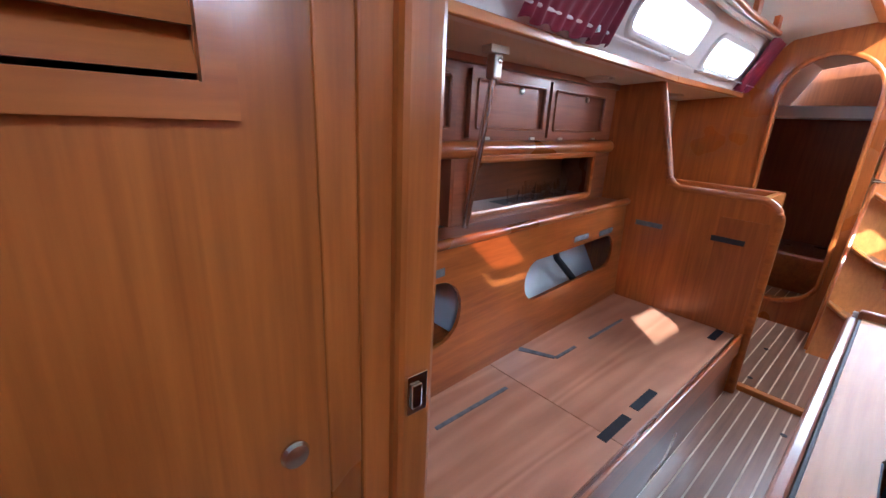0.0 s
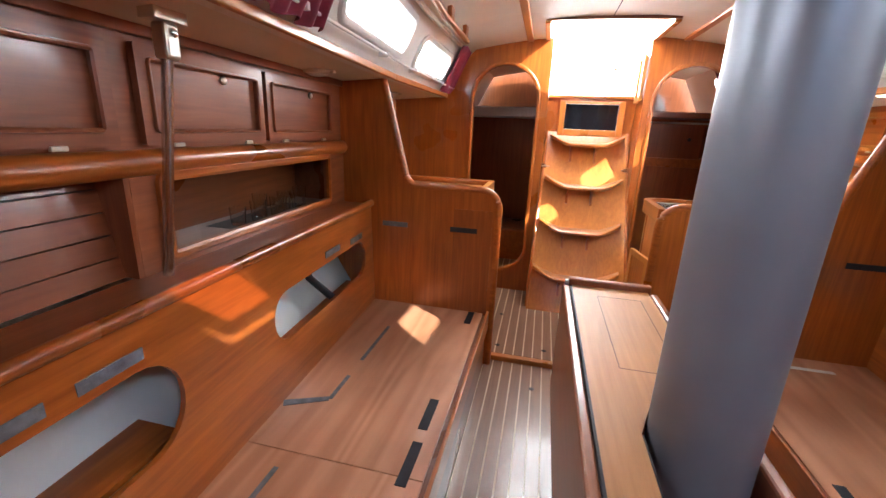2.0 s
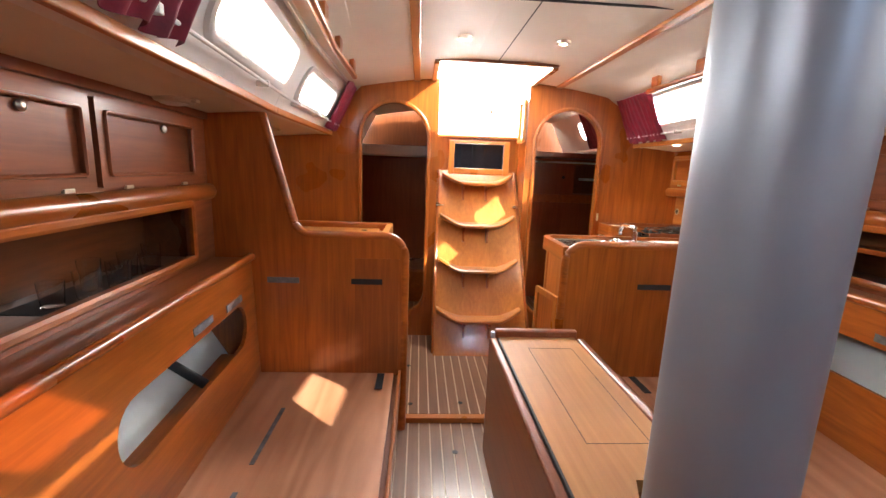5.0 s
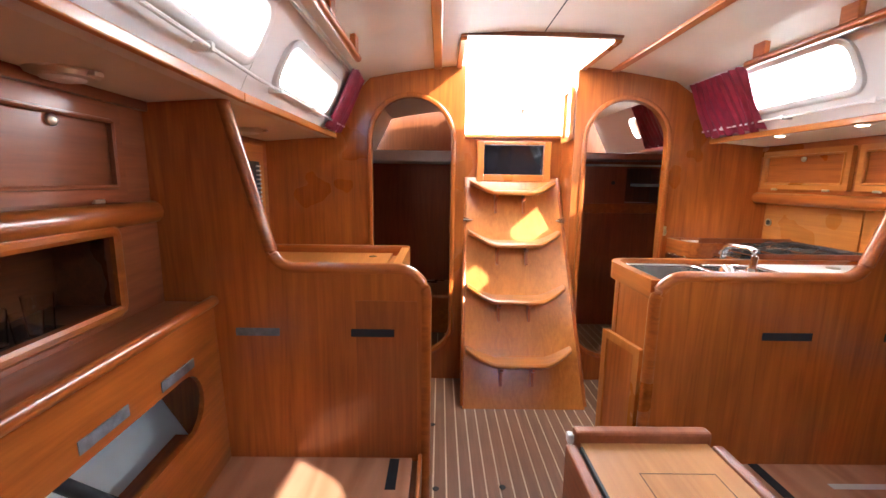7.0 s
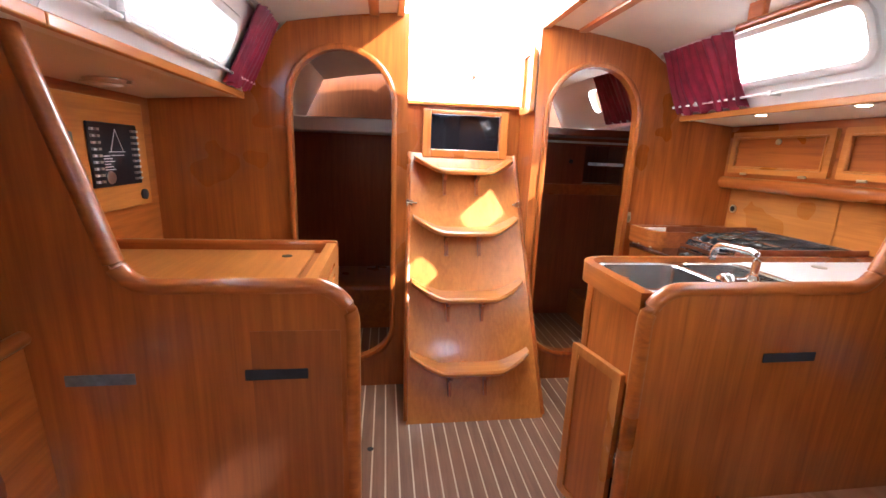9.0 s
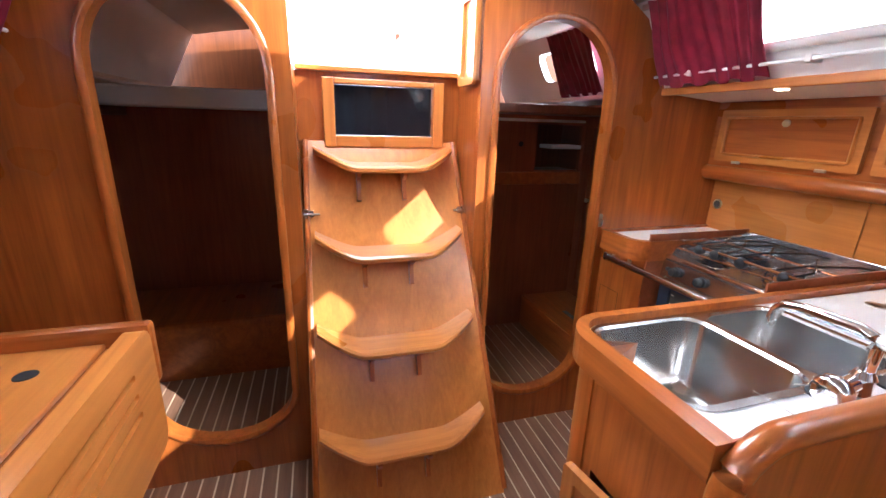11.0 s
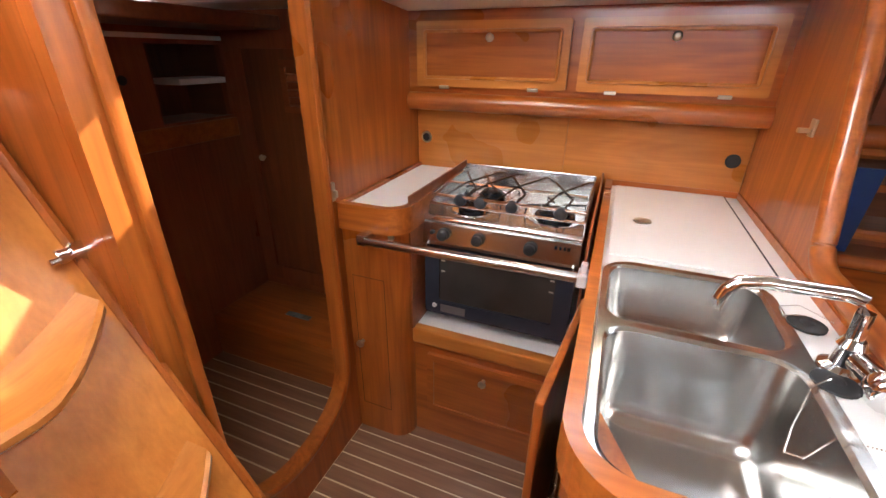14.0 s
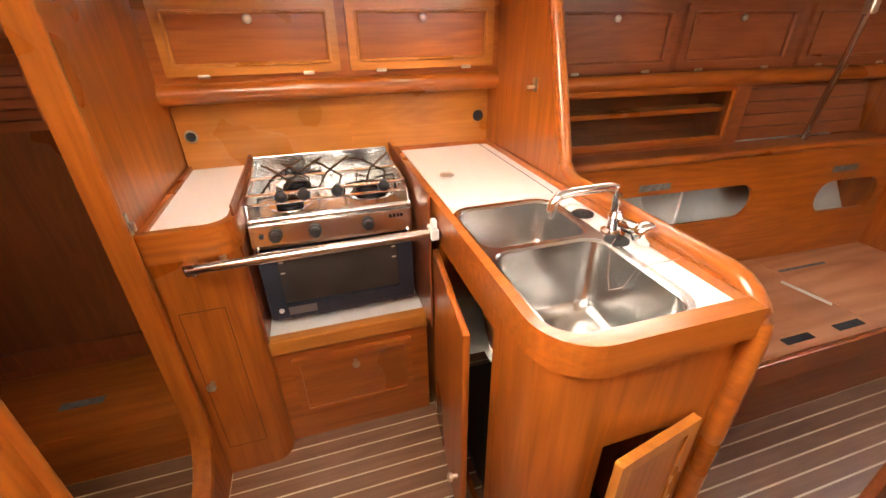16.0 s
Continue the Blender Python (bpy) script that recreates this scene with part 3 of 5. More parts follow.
def locker_door(owner, s, x0, x1, z0, z1, y, w_frame, label, knob_side=0.5, mats=(red_x, red_z, red_x)):
    e = 0.018
    taper = lambda b: hulled(b) if x1 < 2.46 else b
    fr = plate(rounded(x0, x1, z0, z1, 0.006, 2), [rounded(x0 + w_frame, x1 - w_frame, z0 + w_frame, z1 - w_frame, 0.004, 2)], XZ(s * (y - 0.0005)), (0, -s * e, 0))
    d = part("locker_door", taper(fr), mats[0], owner, label)
    bead = moulding(rounded(x0 + w_frame, x1 - w_frame, z0 + w_frame, z1 - w_frame, 0.004, 2), lambda u, v, q: (u, s * (y - 0.0185 + q), v), 0.007, -0.003, 0.0)
    sub("bead", taper(bead), mats[1], d)
    sub("panel", taper(box(x0 + w_frame, x1 - w_frame, s * (y - 0.008), s * (y - 0.001), z0 + w_frame, z1 - w_frame)), mats[2], d)
    kx = x0 + (x1 - x0) * knob_side
    sub("knob", taper(lathe(kx, s * (y - 0.008), z1 - w_frame - 0.016, [(0.012, 0.0), (0.0125, 0.006), (0.009, 0.010), (0.004, 0.011)], "-y" if s > 0 else "y", 16)), satin, d, "round push-button latch", True)
    for hx in (x0 + (x1 - x0) * 0.2, x1 - (x1 - x0) * 0.2):
        sub("hinge", taper(box(hx - 0.016, hx + 0.016, s * (y - 0.023), s * (y - 0.014), z0 - 0.006, z0 + 0.004, 0.002)), satin, d, "small metal hinge")
    return d


def tape(name, bm, material, label):
    return solid(name, bm, material, label, "tape", "strips of hook tape")


def settee(s):
    nm = "port" if s > 0 else "starboard"
    X0, X1 = 0.59, (CX if s > 0 else CXS) - 0.002
    st = thing("settee_" + nm, (1.5, s * 0.8, F0), "built-in settee berth stripped of its cushions", "settee", kind="structure")
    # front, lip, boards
    # port front takes the darker teak copy, shade put into its colour
    part("front", box(X0, X1, s * 0.497, s * 0.515, F0 - 0.06, 0.335), wood_x if s < 0 else shaded_wood_x, st)
    part("lip", box(X0, X1, s * 0.484, s * 0.4968, F0 + 0.2, 0.362, 0.004), wood_x, st, "thin teak lip along the front")
    seam = 1.37 if s > 0 else 1.25
    for xa, xb in ((X0, seam - 0.002), (seam + 0.002, X1)):
        bm = plate([(xa, s * 0.5155), (xb, s * 0.5155), (xb, s * 1.11), (xa, s * 1.11)], (), lambda u, v: (u, v, 0.345), (0, 0, -0.015))
        part("seat_board", narrow_back(bm), ply_x, st, "bare plywood seat board")
    # back board, leaning outwards, with its cut-outs
    holes = [oval(1.56, 2.33, 0.535, 0.70), oval(0.66, 1.20, 0.52, 0.735)] if s > 0 else [oval(1.36, 2.28, 0.575, 0.72), oval(0.58 + 0.06, 1.00, 0.545, 0.69)]
    place = lambda u, v: (u, s * back_y(v), v)
    part("back_board", hulled(plate(rect(X0, X1, 0.335, 0.85), holes, place, (0, s * 0.014, 0))), wood_x, st, "teak back board with oval cut-outs")
    part("ledge", hulled(box(X0, X1, s * 1.103, s * 1.27, 0.838, 0.852)), red_x, st, "narrow shelf behind the back board")
    part("rail", hulled(tube([(X0, s * 1.106, 0.856), (X1, s * 1.106, 0.856)], 0.016, 10)), wood_x, st, "rounded rail along the shelf", True)
    # niche panel
    nz0, nz1 = 0.895, 1.075
    nx0, nx1 = (1.37, 2.25) if s > 0 else (1.47, 2.36)
    py = 1.25
    part("niche_front", hulled(plate(rect(nx0 - 0.09, X1, 0.853, 1.12), [rect(nx0, nx1, nz0, nz1)], XZ(s * py), (0, s * 0.015, 0))), red_x, st)
    part("niche_frame", hulled(moulding(rounded(nx0, nx1, nz0, nz1, 0.004, 2), lambda u, v, q: (u, s * (py + q), v), 0.024, -0.012, 0.0)), wood_x, st, "raised teak frame round the open niche")
    # niche insides use the darker teak copy, painting in the recess shade
    part("niche_floor", hulled(box(nx0 - 0.05, nx1 + 0.05, s * (py + 0.016), s * 1.47, nz0 - 0.03, nz0 - 0.015)), shaded_wood_x, st)
    part("niche_back", hulled(box(nx0 - 0.05, nx1 + 0.05, s * 1.44, s * 1.45, nz0 - 0.014, 1.16)), shaded_wood_x, st)
    part("niche_end", hulled(box(nx1 + 0.05, nx1 + 0.06, s * (py + 0.016), s * 1.44, nz0 - 0.03, 1.16)), shaded_wood_x, st)
    part("niche_end", hulled(box(nx0 - 0.062, nx0 - 0.05, s * (py + 0.016), s * 1.44, nz0 - 0.03, 1.16)), shaded_wood_x, st)
    if s < 0:
        part("niche_shelf", hulled(box(nx0 - 0.049, nx1 + 0.049, s * (py + 0.03), s * 1.36, 0.985, 1.005, 0.002)), wood_x, st)
    # slatted lining, leaning back
    px0, px1 = 0.60, nx0 - 0.0905
    for k in range(5):
        za, zb = 0.853 + k * 0.052, 0.853 + (k + 1) * 0.052 - 0.003
        lean = lambda z: 1.29 + 0.2 * (z - 0.853)
        part("lining_board", hulled(plate(rect(px0, px1, za, zb), (), lambda u, v: (u, s * lean(v), v), (0, s * 0.01, 0))), red_x, st)
    # near-black backing puts the shade of the board gaps into colour
    part("lining_backing", hulled(plate(rect(px0, px1, 0.853, 1.12), (), lambda u, v: (u, s * (lean(v) + 0.012), v), (0, s * 0.006, 0))), gap_shade, st)
    part("post", hulled(plate([(1.251, 0.853), (1.35, 0.853), (1.36, 1.12), (1.251, 1.12)], (), lambda u, v: (px1 + 0.0005, s * u, v), (-0.014, 0, 0))), red_z, st)
    # locker front with a rounded lower edge
    part("locker_front", hulled(plate(rect(X0, X1, 1.13, 1.42), (), XZ(s * 1.262), (0, s * 0.016, 0))), red_x, st)
    part("bullnose", hulled(tube([(X0, s * 1.258, 1.118), (X1, s * 1.258, 1.118)], 0.031, 14)), wood_x, st, "half-round teak moulding under the lockers", True)
    part("cornice", hulled(box(X0, X1, s * 1.244, s * 1.2615, 1.392, 1.4185, 0.003)), red_x, st)
    doors = ((1.82, 2.32), (1.335, 1.80), (0.63, 1.27)) if s > 0 else ((1.80, 2.28), (1.25, 1.765), (0.63, 1.19))
    for xa, xb in doors:
        locker_door(st, s, xa, xb, 1.158, 1.378, 1.261, 0.034, "red-brown teak locker door with a framed panel", 0.62 if s > 0 else 0.5)
    return st


def narrow_back(bm):
    for v in bm.verts:
        if abs(v.co.y) > 0.9:
            v.co.y -= math.copysign(0.05 * max(0.0, 2.46 - v.co.x), v.co.y)
    return bm


settee(1)
settee(-1)

# ---- forward bulkheads and the louvred door ----
structure("wall_forward_port", plate([(0.5, -0.1), (1.5, -0.1), (1.5, 1.40), (0.95, 1.42), (0.86, 1.42), (0.70, 1.74), (0.5, 1.78)], (), YZ(0.56), (0.028, 0, 0)), wood_z, "varnished teak bulkhead ahead of the settee", "wall")
structure("wall_forward_starboard", plate([(-0.5, -0.1), (-1.5, -0.1), (-1.5, 1.40), (-0.95, 1.42), (-0.86, 1.42), (-0.70, 1.74), (-0.5, 1.78)], (), YZ(0.56), (0.028, 0, 0)), wood_z, "varnished teak bulkhead ahead of the settee", "wall")
structure("passage_wall_starboard", box(-0.75, 0.559, -0.53, -0.50, -0.1, 1.80), wood_z, "varnished teak passage wall", "wall")
dj = structure("passage_wall_port", box(0.505, 0.5595, 0.488, 0.52, -0.1, 1.80, 0.003), wood_z, "varnished teak door post", "wall")
part("door_jamb", box(0.54, 0.592, 0.472, 0.4995, F0, 1.79, 0.008), wood_z, dj, "rounded teak edge of the door post")
part("strike_plate", vbox(box(0.548, 0.576, 0.4655, 0.4715, 0.895, 0.945, 0.001), 0.552, 0.566, 0.461, 0.466, 0.905, 0.935, 0.002), chrome, dj, "chrome strike plate")
structure("passage_wall_port_fore", box(-0.75, -0.18, 0.488, 0.52, -0.1, 1.80), wood_z, "varnished teak passage wall", "wall")
d1 = thing("door_1", (0.16, 0.5, F0), "closed teak door with a louvred upper panel", "door", kind="structure")
part("stile", box(0.467, 0.5045, 0.490, 0.515, F0, 1.78, 0.002), wood_z, d1)
part("leaf", plate(rect(-0.17, 0.4665, F0, 1.78), [rect(-0.05, 0.385, 1.232, 1.62)], XZ(0.492), (0, 0.02, 0)), wood_z, d1)
lv = part("louvre_frame", plate(rect(-0.075, 0.408, 1.207, 1.645), [rect(-0.05, 0.386, 1.231, 1.62)], XZ(0.4915), (0, -0.008, 0)), wood_x, d1, "raised frame of the louvre")
for k in range(14):
    z = 1.236 + k * 0.0285
    part("louvre_slat", plate([(0.487, z), (0.494, z), (0.512, z + 0.033), (0.505, z + 0.033)], (), lambda u, v: (-0.049, u, v), (0.434, 0, 0)), wood_x, d1)
part("knob", lathe(0.43, 0.4915, 0.897, [(0.0135, 0), (0.0145, 0.004), (0.012, 0.008), (0.004, 0.0095)], "-y", 20), steel, d1, "oval push-button knob", True)

# ---- sole ----
sole("floor_saloon", -0.7, 2.50, -0.496, 0.496, F0)
sole("floor_aft", 2.535, 3.499, -1.10, 1.30, F1)
structure("floor_threshold", box(2.4985, 2.5345, -0.19, 0.476, F0 - 0.05, F1 + 0.002, 0.003), pale_y, "teak threshold strip across the sole", "floor")
sole("floor_cabin_port", 3.531, 4.059, 0.34, 1.0, 0.15)
sole("floor_cabin_starboard", 3.531, 4.169, -0.849, -0.30, 0.185)
for x, y, z in ((3.03, 0.459, F1), (2.29, 0.243, F0), (2.63, 0.19, F1), (2.62, 0.44, F1)):
    solid("finger_hole", lathe(x, y, z + 0.0005, [(0.012, 0), (0.0125, 0.001), (0.009, 0.0015)], seg=14), rubber, "small dark finger hole ring in the sole", "fitting", "lifting holes in the sole")

# ---- drop-leaf table and mast ----
tb = thing("saloon_table", (1.5, 0.03, F0), "varnished teak drop-leaf table with folded leaves", "table")
TZ = 0.712
part("top", plate([(2.0, -0.0945), (2.0, 0.155), (0.93, 0.155), (0.93, 0.076), (1.23, 0.076), (1.26, 0.066), (1.352, 0.03), (1.352, -0.0945)], (), XY(TZ - 0.025), (0, 0, 0.025)), table_x, tb)
part("slot_edge", box(0.93, 1.225, 0.0735, 0.0758, TZ - 0.024, TZ + 0.0015), rubber, tb, "black edging along the mast slot")
part("top_hatch", plate(rect(1.45, 1.90, -0.055, 0.08), [rect(1.4515, 1.8985, -0.0535, 0.0785)], XY(TZ + 0.0004), (0, 0, -0.004)), gap_shade, tb, "thin seam of the lid in the table top")
part("fiddle", box(1.985, 2.012, -0.105, 0.165, TZ - 0.02, TZ + 0.022, 0.006), red_x, tb, "raised teak fiddle at the end")
part("case", box(1.36, 1.97, -0.075, 0.115, F0, TZ - 0.0255, 0.004), wood_x, tb)
part("side_panel", box(0.95, 1.3595, 0.09, 0.115, F0, TZ - 0.0255, 0.003), wood_x, tb)
part("leaf", box(0.93, 1.985, 0.162, 0.186, 0.30, TZ - 0.001, 0.006), red_x, tb, "folded teak leaf")
part("leaf", box(0.93, 1.985, -0.126, -0.102, 0.30, TZ - 0.001, 0.006), red_x, tb, "folded teak leaf")
part("hinge_strip", box(0.95, 1.97, 0.1555, 0.1615, TZ - 0.012, TZ + 0.002, 0.001), rubber, tb)
part("end_clip", box(1.992, 2.008, 0.1655, 0.178, TZ - 0.008, TZ + 0.012, 0.003), laminate, tb, "white corner clip")

ms = thing("mast", (1.247, -0.022, F0), "grey anodised aluminium mast standing in a slot of the table", "mast")


def oval_column(cx, cy, a, b, z0, z1, lean=0.0, seg=48, cap=True):
    bm = bmesh.new()
    rings = []
    for z in (z0, (z0 + z1) / 2, z1):
        rings.append([bm.verts.new((cx + a * math.copysign(abs(math.cos(t)) ** 0.85, math.cos(t)) + lean * (z - z0), cy + b * math.copysign(abs(math.sin(t)) ** 0.9, math.sin(t)), z)) for t in (2 * math.pi * k / seg for k in range(seg))])
    for q, r2 in zip(rings, rings[1:]):
        for k in range(seg):
            bm.faces.new((q[k], q[(k + 1) % seg], r2[(k + 1) % seg], r2[k]))
    if cap:
        bm.faces.new(rings[0][::-1])
        bm.faces.new(rings[-1])
    return bm


part("section", oval_column(1.247, -0.022, 0.098, 0.080, F0 + 0.001, 1.99), mast_metal, ms, "", True)
part("boot", oval_column(1.247, -0.022, 0.102, 0.084, F0 + 0.0005, F0 + 0.014), rubber, ms, "black rubber gasket at the foot", True)
part("rivet", lathe(1.21, 0.054, 1.46, [(0.004, 0), (0.0035, 0.002)], "y", 10), rubber, ms)

# ---- chart table to port ----
ct = thing("chart_table", (2.8, 0.85, F1), "teak chart table with a raised fiddle and finger slots", "table")
part("body", box(CX + 0.0345, 2.97, 0.60, 1.40, 0.80, 0.905, 0.004), wood_x, ct)
part("lid", box(CX + 0.06, 2.945, 0.63, 1.38, 0.9055, 0.916, 0.003), pale_x, ct)
part("fiddle_aft", box(2.945, 2.975, 0.56, 1.40, 0.82, 0.945, 0.01), wood_y, ct)
fr = plate(rounded(CX + 0.036, 2.944, 0.70, 0.945, 0.03, 4), [rounded(2.56, 2.86, 0.885, 0.897, 0.005, 3), rounded(2.56, 2.86, 0.85, 0.862, 0.005, 3), rounded(2.56, 2.86, 0.815, 0.827, 0.005, 3)], XZ(0.56), (0, 0.03, 0))
part("front", fr, pale_x, ct, "front board with three finger slots")
part("finger_hole", lathe(2.86, 0.70, 0.9165, [(0.016, 0), (0.015, 0.0012)], seg=18), rubber, ct, "dark finger hole in the lid")
structure("chart_seat_front", box(CX + 0.0345, 3.499, 0.92, 0.94, F1, 0.45), wood_x, "teak front below the chart table", "wall")
structure("chart_seat_top", box(CX + 0.0345, 3.499, 0.9405, 1.45, 0.43, 0.45), wood_x, "teak shelf below the chart table", "wall")
structure("wall_chart_outboard", box(CX + 0.0345, 3.499, 1.36, 1.38, 0.4505, 1.41), wood_x, "teak lining outboard of the chart table", "wall")
ep = thing("switch_panel", (3.15, 1.35, 1.0), "black electrical switch panel in a teak frame", "switch panel")
part("board", box(2.93, 3.40, 1.335, 1.3595, 1.0, 1.375, 0.004), pale_x, ep)
face = part("face", box(3.065, 3.33, 1.326, 1.3345, 1.085, 1.295, 0.003), panel_black, ep, "black instrument face")
for r in range(9):
    for cx in (3.078, 3.104, 3.292, 3.318):
        part("switch", box(cx - 0.006, cx + 0.006, 1.319, 1.3258, 1.10 + r * 0.021, 1.108 + r * 0.021), laminate if cx in (3.078, 3.318) else satin, face)
part("gauge", lathe(3.15, 1.3255, 1.115, [(0.022, 0), (0.02, 0.004)], "-y", 20), satin, face, "", True)
for k in range(6):
    part("legend_bar", box(3.125, 3.18 - 0.012 * (k % 3), 1.3245, 1.3258, 1.14 + k * 0.009, 1.143 + k * 0.009), laminate, face)
for pa, pb in (((3.20, 1.275), (3.165, 1.20)), ((3.20, 1.275), (3.235, 1.20)), ((3.155, 1.20), (3.245, 1.20)), ((3.165, 1.188), (3.235, 1.188))):
    part("boat_outline", tube([(pa[0], 1.3255, pa[1]), (pb[0], 1.3255, pb[1])], 0.0014, 6), laminate, face, "white diagram line")
part("gauge_box", box(2.945, 2.995, 1.322, 1.3345, 1.13, 1.26, 0.004), velcro_grey, ep, "grey instrument in a metal surround")
part("socket", lathe(3.345, 1.3345, 1.04, [(0.02, 0), (0.02, 0.008), (0.012, 0.012)], "-y", 18), rubber, ep, "black round socket", True)

# ---- galley ----
GZ = 0.911
GY = -1.30
SY = -1.352               # face behind the recessed splashback
structure("galley_back", box(CXS + 0.0345, 3.499, SY - 0.02, SY, F1, 1.16), wood_x, "teak lining behind the galley", "wall")
pk = thing("splashback", (3.0, SY, GZ), "pale teak splashback in two sliding panels", "splashback")
for k, (xa, xb, yo) in enumerate(((2.461, 2.985, 0.0), (2.97, 3.497, 0.009))):
    part("panel", box(xa, xb, SY + 0.001 + yo, SY + 0.0085 + yo, GZ + 0.002, 1.128, 0.001), pale_x, pk)
    fx = 2.50 if k == 0 else 3.462
    part("finger_pull", lathe(fx, SY + 0.009 + yo, 1.018, [(0.020, -0.003), (0.020, 0.003), (0.014, 0.004)], "y", 20), satin if k else rubber, pk, "round finger pull", True)
    part("finger_hole", lathe(fx, SY + 0.0135 + yo, 1.018, [(0.014, 0.0), (0.0135, 0.0006)], "y", 18), rubber, pk, "dark hole of the pull")
glf = structure("galley_locker_front", box(CXS + 0.0345, 3.499, GY - 0.015, GY + 0.02, 1.165, 1.42), wood_x, "teak front of the galley lockers", "wall")
structure("galley_bullnose", tube([(CXS + 0.035, GY + 0.018, 1.148), (3.499, GY + 0.018, 1.148)], 0.029, 14), wood_x, "half-round teak moulding under the lockers", "trim", True)
for xa, xb in ((2.985, 3.462), (2.485, 2.955)):
    locker_door(glf, -1, xa, xb, 1.196, 1.384, -GY - 0.0205, 0.03, "teak galley locker door with a pale frame", 0.5, (pale_x, pale_z, wood_x))
for x, y in ((3.10, -1.04), (2.74, -1.04)):
    d = thing("deck_downlight", (x, y, 1.425), "small lit downlight under the side deck", "lamp", "galley downlights")
    part("bezel", lathe(x, y, 1.4335, [(0.033, 0.0), (0.032, 0.004), (0.02, 0.007)], "-z", seg=20), satin, d, "", True)
    part("bulb", lathe(x, y, 1.4263, [(0.019, 0.0), (0.015, 0.002), (0.004, 0.003)], "-z", seg=14), lamp_glow, d, "lit lens")
    lamp("galley_spot", "SPOT", 0.7, (1.0, 0.80, 0.55), look((x, y, 1.412), (x, y + 0.02, 0.0)), spot=radians(120))
for x, y in ((2.12, 1.19), (3.05, 1.24)):
    zd = 1.437 - 0.08 * (y - 1.0)
    d = thing("deck_downlight", (x, y, zd), "oval cabin lamp with two small lugs under the side deck", "lamp", "deck downlights")
    part("bezel", lathe(x, y, zd - 0.001, [(0.062, -0.001), (0.062, 0.004), (0.055, 0.012), (0.040, 0.014)], "-z", seg=28), satin, d, "", True)
    part("bulb", lathe(x, y, zd - 0.012, [(0.041, 0.0), (0.036, 0.006), (0.02, 0.010), (0.004, 0.011)], "-z", seg=20), laminate, d, "unlit frosted lens", True)
    for e in (-1, 1):
        part("lug", box(x - 0.012, x + 0.012, y + e * 0.062 - 0.012, y + e * 0.062 + 0.012, zd - 0.012, zd - 0.0015 if e < 0 else zd - 0.006, 0.003), satin, d)

# peninsula with the sinks
pen = thing("galley_unit", (2.65, -0.5, F1), "teak galley island with rounded corner post and open doors", "cabinet")
P0, P1 = CXS + 0.0345, 2.818
def pen_loop(o, y_end):
    r = 0.085 + o
    pts = [(P0, -0.215 + o)] + [(P1 + o - r + r * math.sin(radians(a)), -0.215 + o - r + r * math.cos(radians(a))) for a in range(0, 91, 9)]
    return pts + [(P1 + o, y_end), (P0, y_end)]


part("rail", plate(pen_loop(0.012, SY + 0.001), [[(P0 + 0.004, -0.236)] + [(P1 - 0.008 - 0.062 + 0.062 * math.sin(radians(a)), -0.236 - 0.062 + 0.062 * math.cos(radians(a))) for a in range(0, 91, 9)] + [(P1 - 0.008, SY + 0.012), (P0 + 0.004, SY + 0.012)]], XY(GZ - 0.042), (0, 0, 0.060)), wood_x, pen, "rounded teak fiddle round the worktop")
part("corner_post", plate([(P1 - 0.1, -0.222)] + [(P1 - 0.085 + 0.083 * math.sin(radians(a)), -0.302 + 0.08 * math.cos(radians(a))) for a in range(0, 91, 9)] + [(P1 - 0.003, -0.40), (P1 - 0.02, -0.40), (P1 - 0.1, -0.24)], (), XY(F1), (0, 0, GZ - 0.0425 - F1)), wood_z, pen, "rounded teak corner post", True)
part("end_board", plate(rect(P0, P1 - 0.1005, F1, GZ - 0.0425), [rect(2.495, 2.69, 0.18, 0.665)], XZ(-0.225), (0, -0.015, 0)), wood_z, pen)
part("side_board", plate(rect(-1.29, -0.4005, F1, GZ - 0.0425), [rect(-0.79, -0.43, 0.13, 0.80)], YZ(P1 - 0.018), (0.016, 0, 0)), wood_z, pen)
# near-black sheet, painting the cupboard's inner shade onto its floor
part("inside", box(P0 + 0.002, P1 - 0.05, -1.0, -0.245, F1 + 0.002, F1 + 0.03), gap_shade, pen)
fd = part("front_door", plate(rounded(2.50, 2.705, 0.165, 0.69, 0.006, 2), [rounded(2.528, 2.677, 0.193, 0.662, 0.004, 2)], XZ(0), (0, 0.016, 0)), pale_z, pen, "teak door standing ajar")
fp = part("panel", box(2.527, 2.678, 0.004, 0.011, 0.192, 0.663), wood_z, fd)
turn = Matrix.Translation((2.50, -0.222, 0.125)) @ Matrix.Rotation(radians(11), 4, "Z") @ Matrix.Translation((-2.50, 0, -0.125))
for o in (fd, fp):
    base = Vector(o["base"])
    o.data.transform(Matrix.Translation(-base) @ turn @ Matrix.Translation(base))
sd = part("side_door", box(-0.36, 0, 0, 0.016, 0.14, 0.79, 0.004), wood_z, pen, "teak locker door left open")
sk = part("knob", lathe(-0.325, 0.016, 0.30, [(0.006, 0), (0.006, 0.012), (0.012, 0.016), (0.012, 0.022), (0.005, 0.026)], "y", 16), satin, sd, "round metal knob", True)
turn2 = Matrix.Translation((P1 + 0.002, -0.795, 0)) @ Matrix.Rotation(radians(-90 - 6.5), 4, "Z")
for o in (sd, sk):
    base = Vector(o["base"])
    o.data.transform(Matrix.Translation(-base) @ turn2 @ Matrix.Translation(base))

MAIN, SMALL = (2.538, 2.796, -0.524, -0.248), (2.538, 2.796, -0.748, -0.536)   # the two basins: x and y
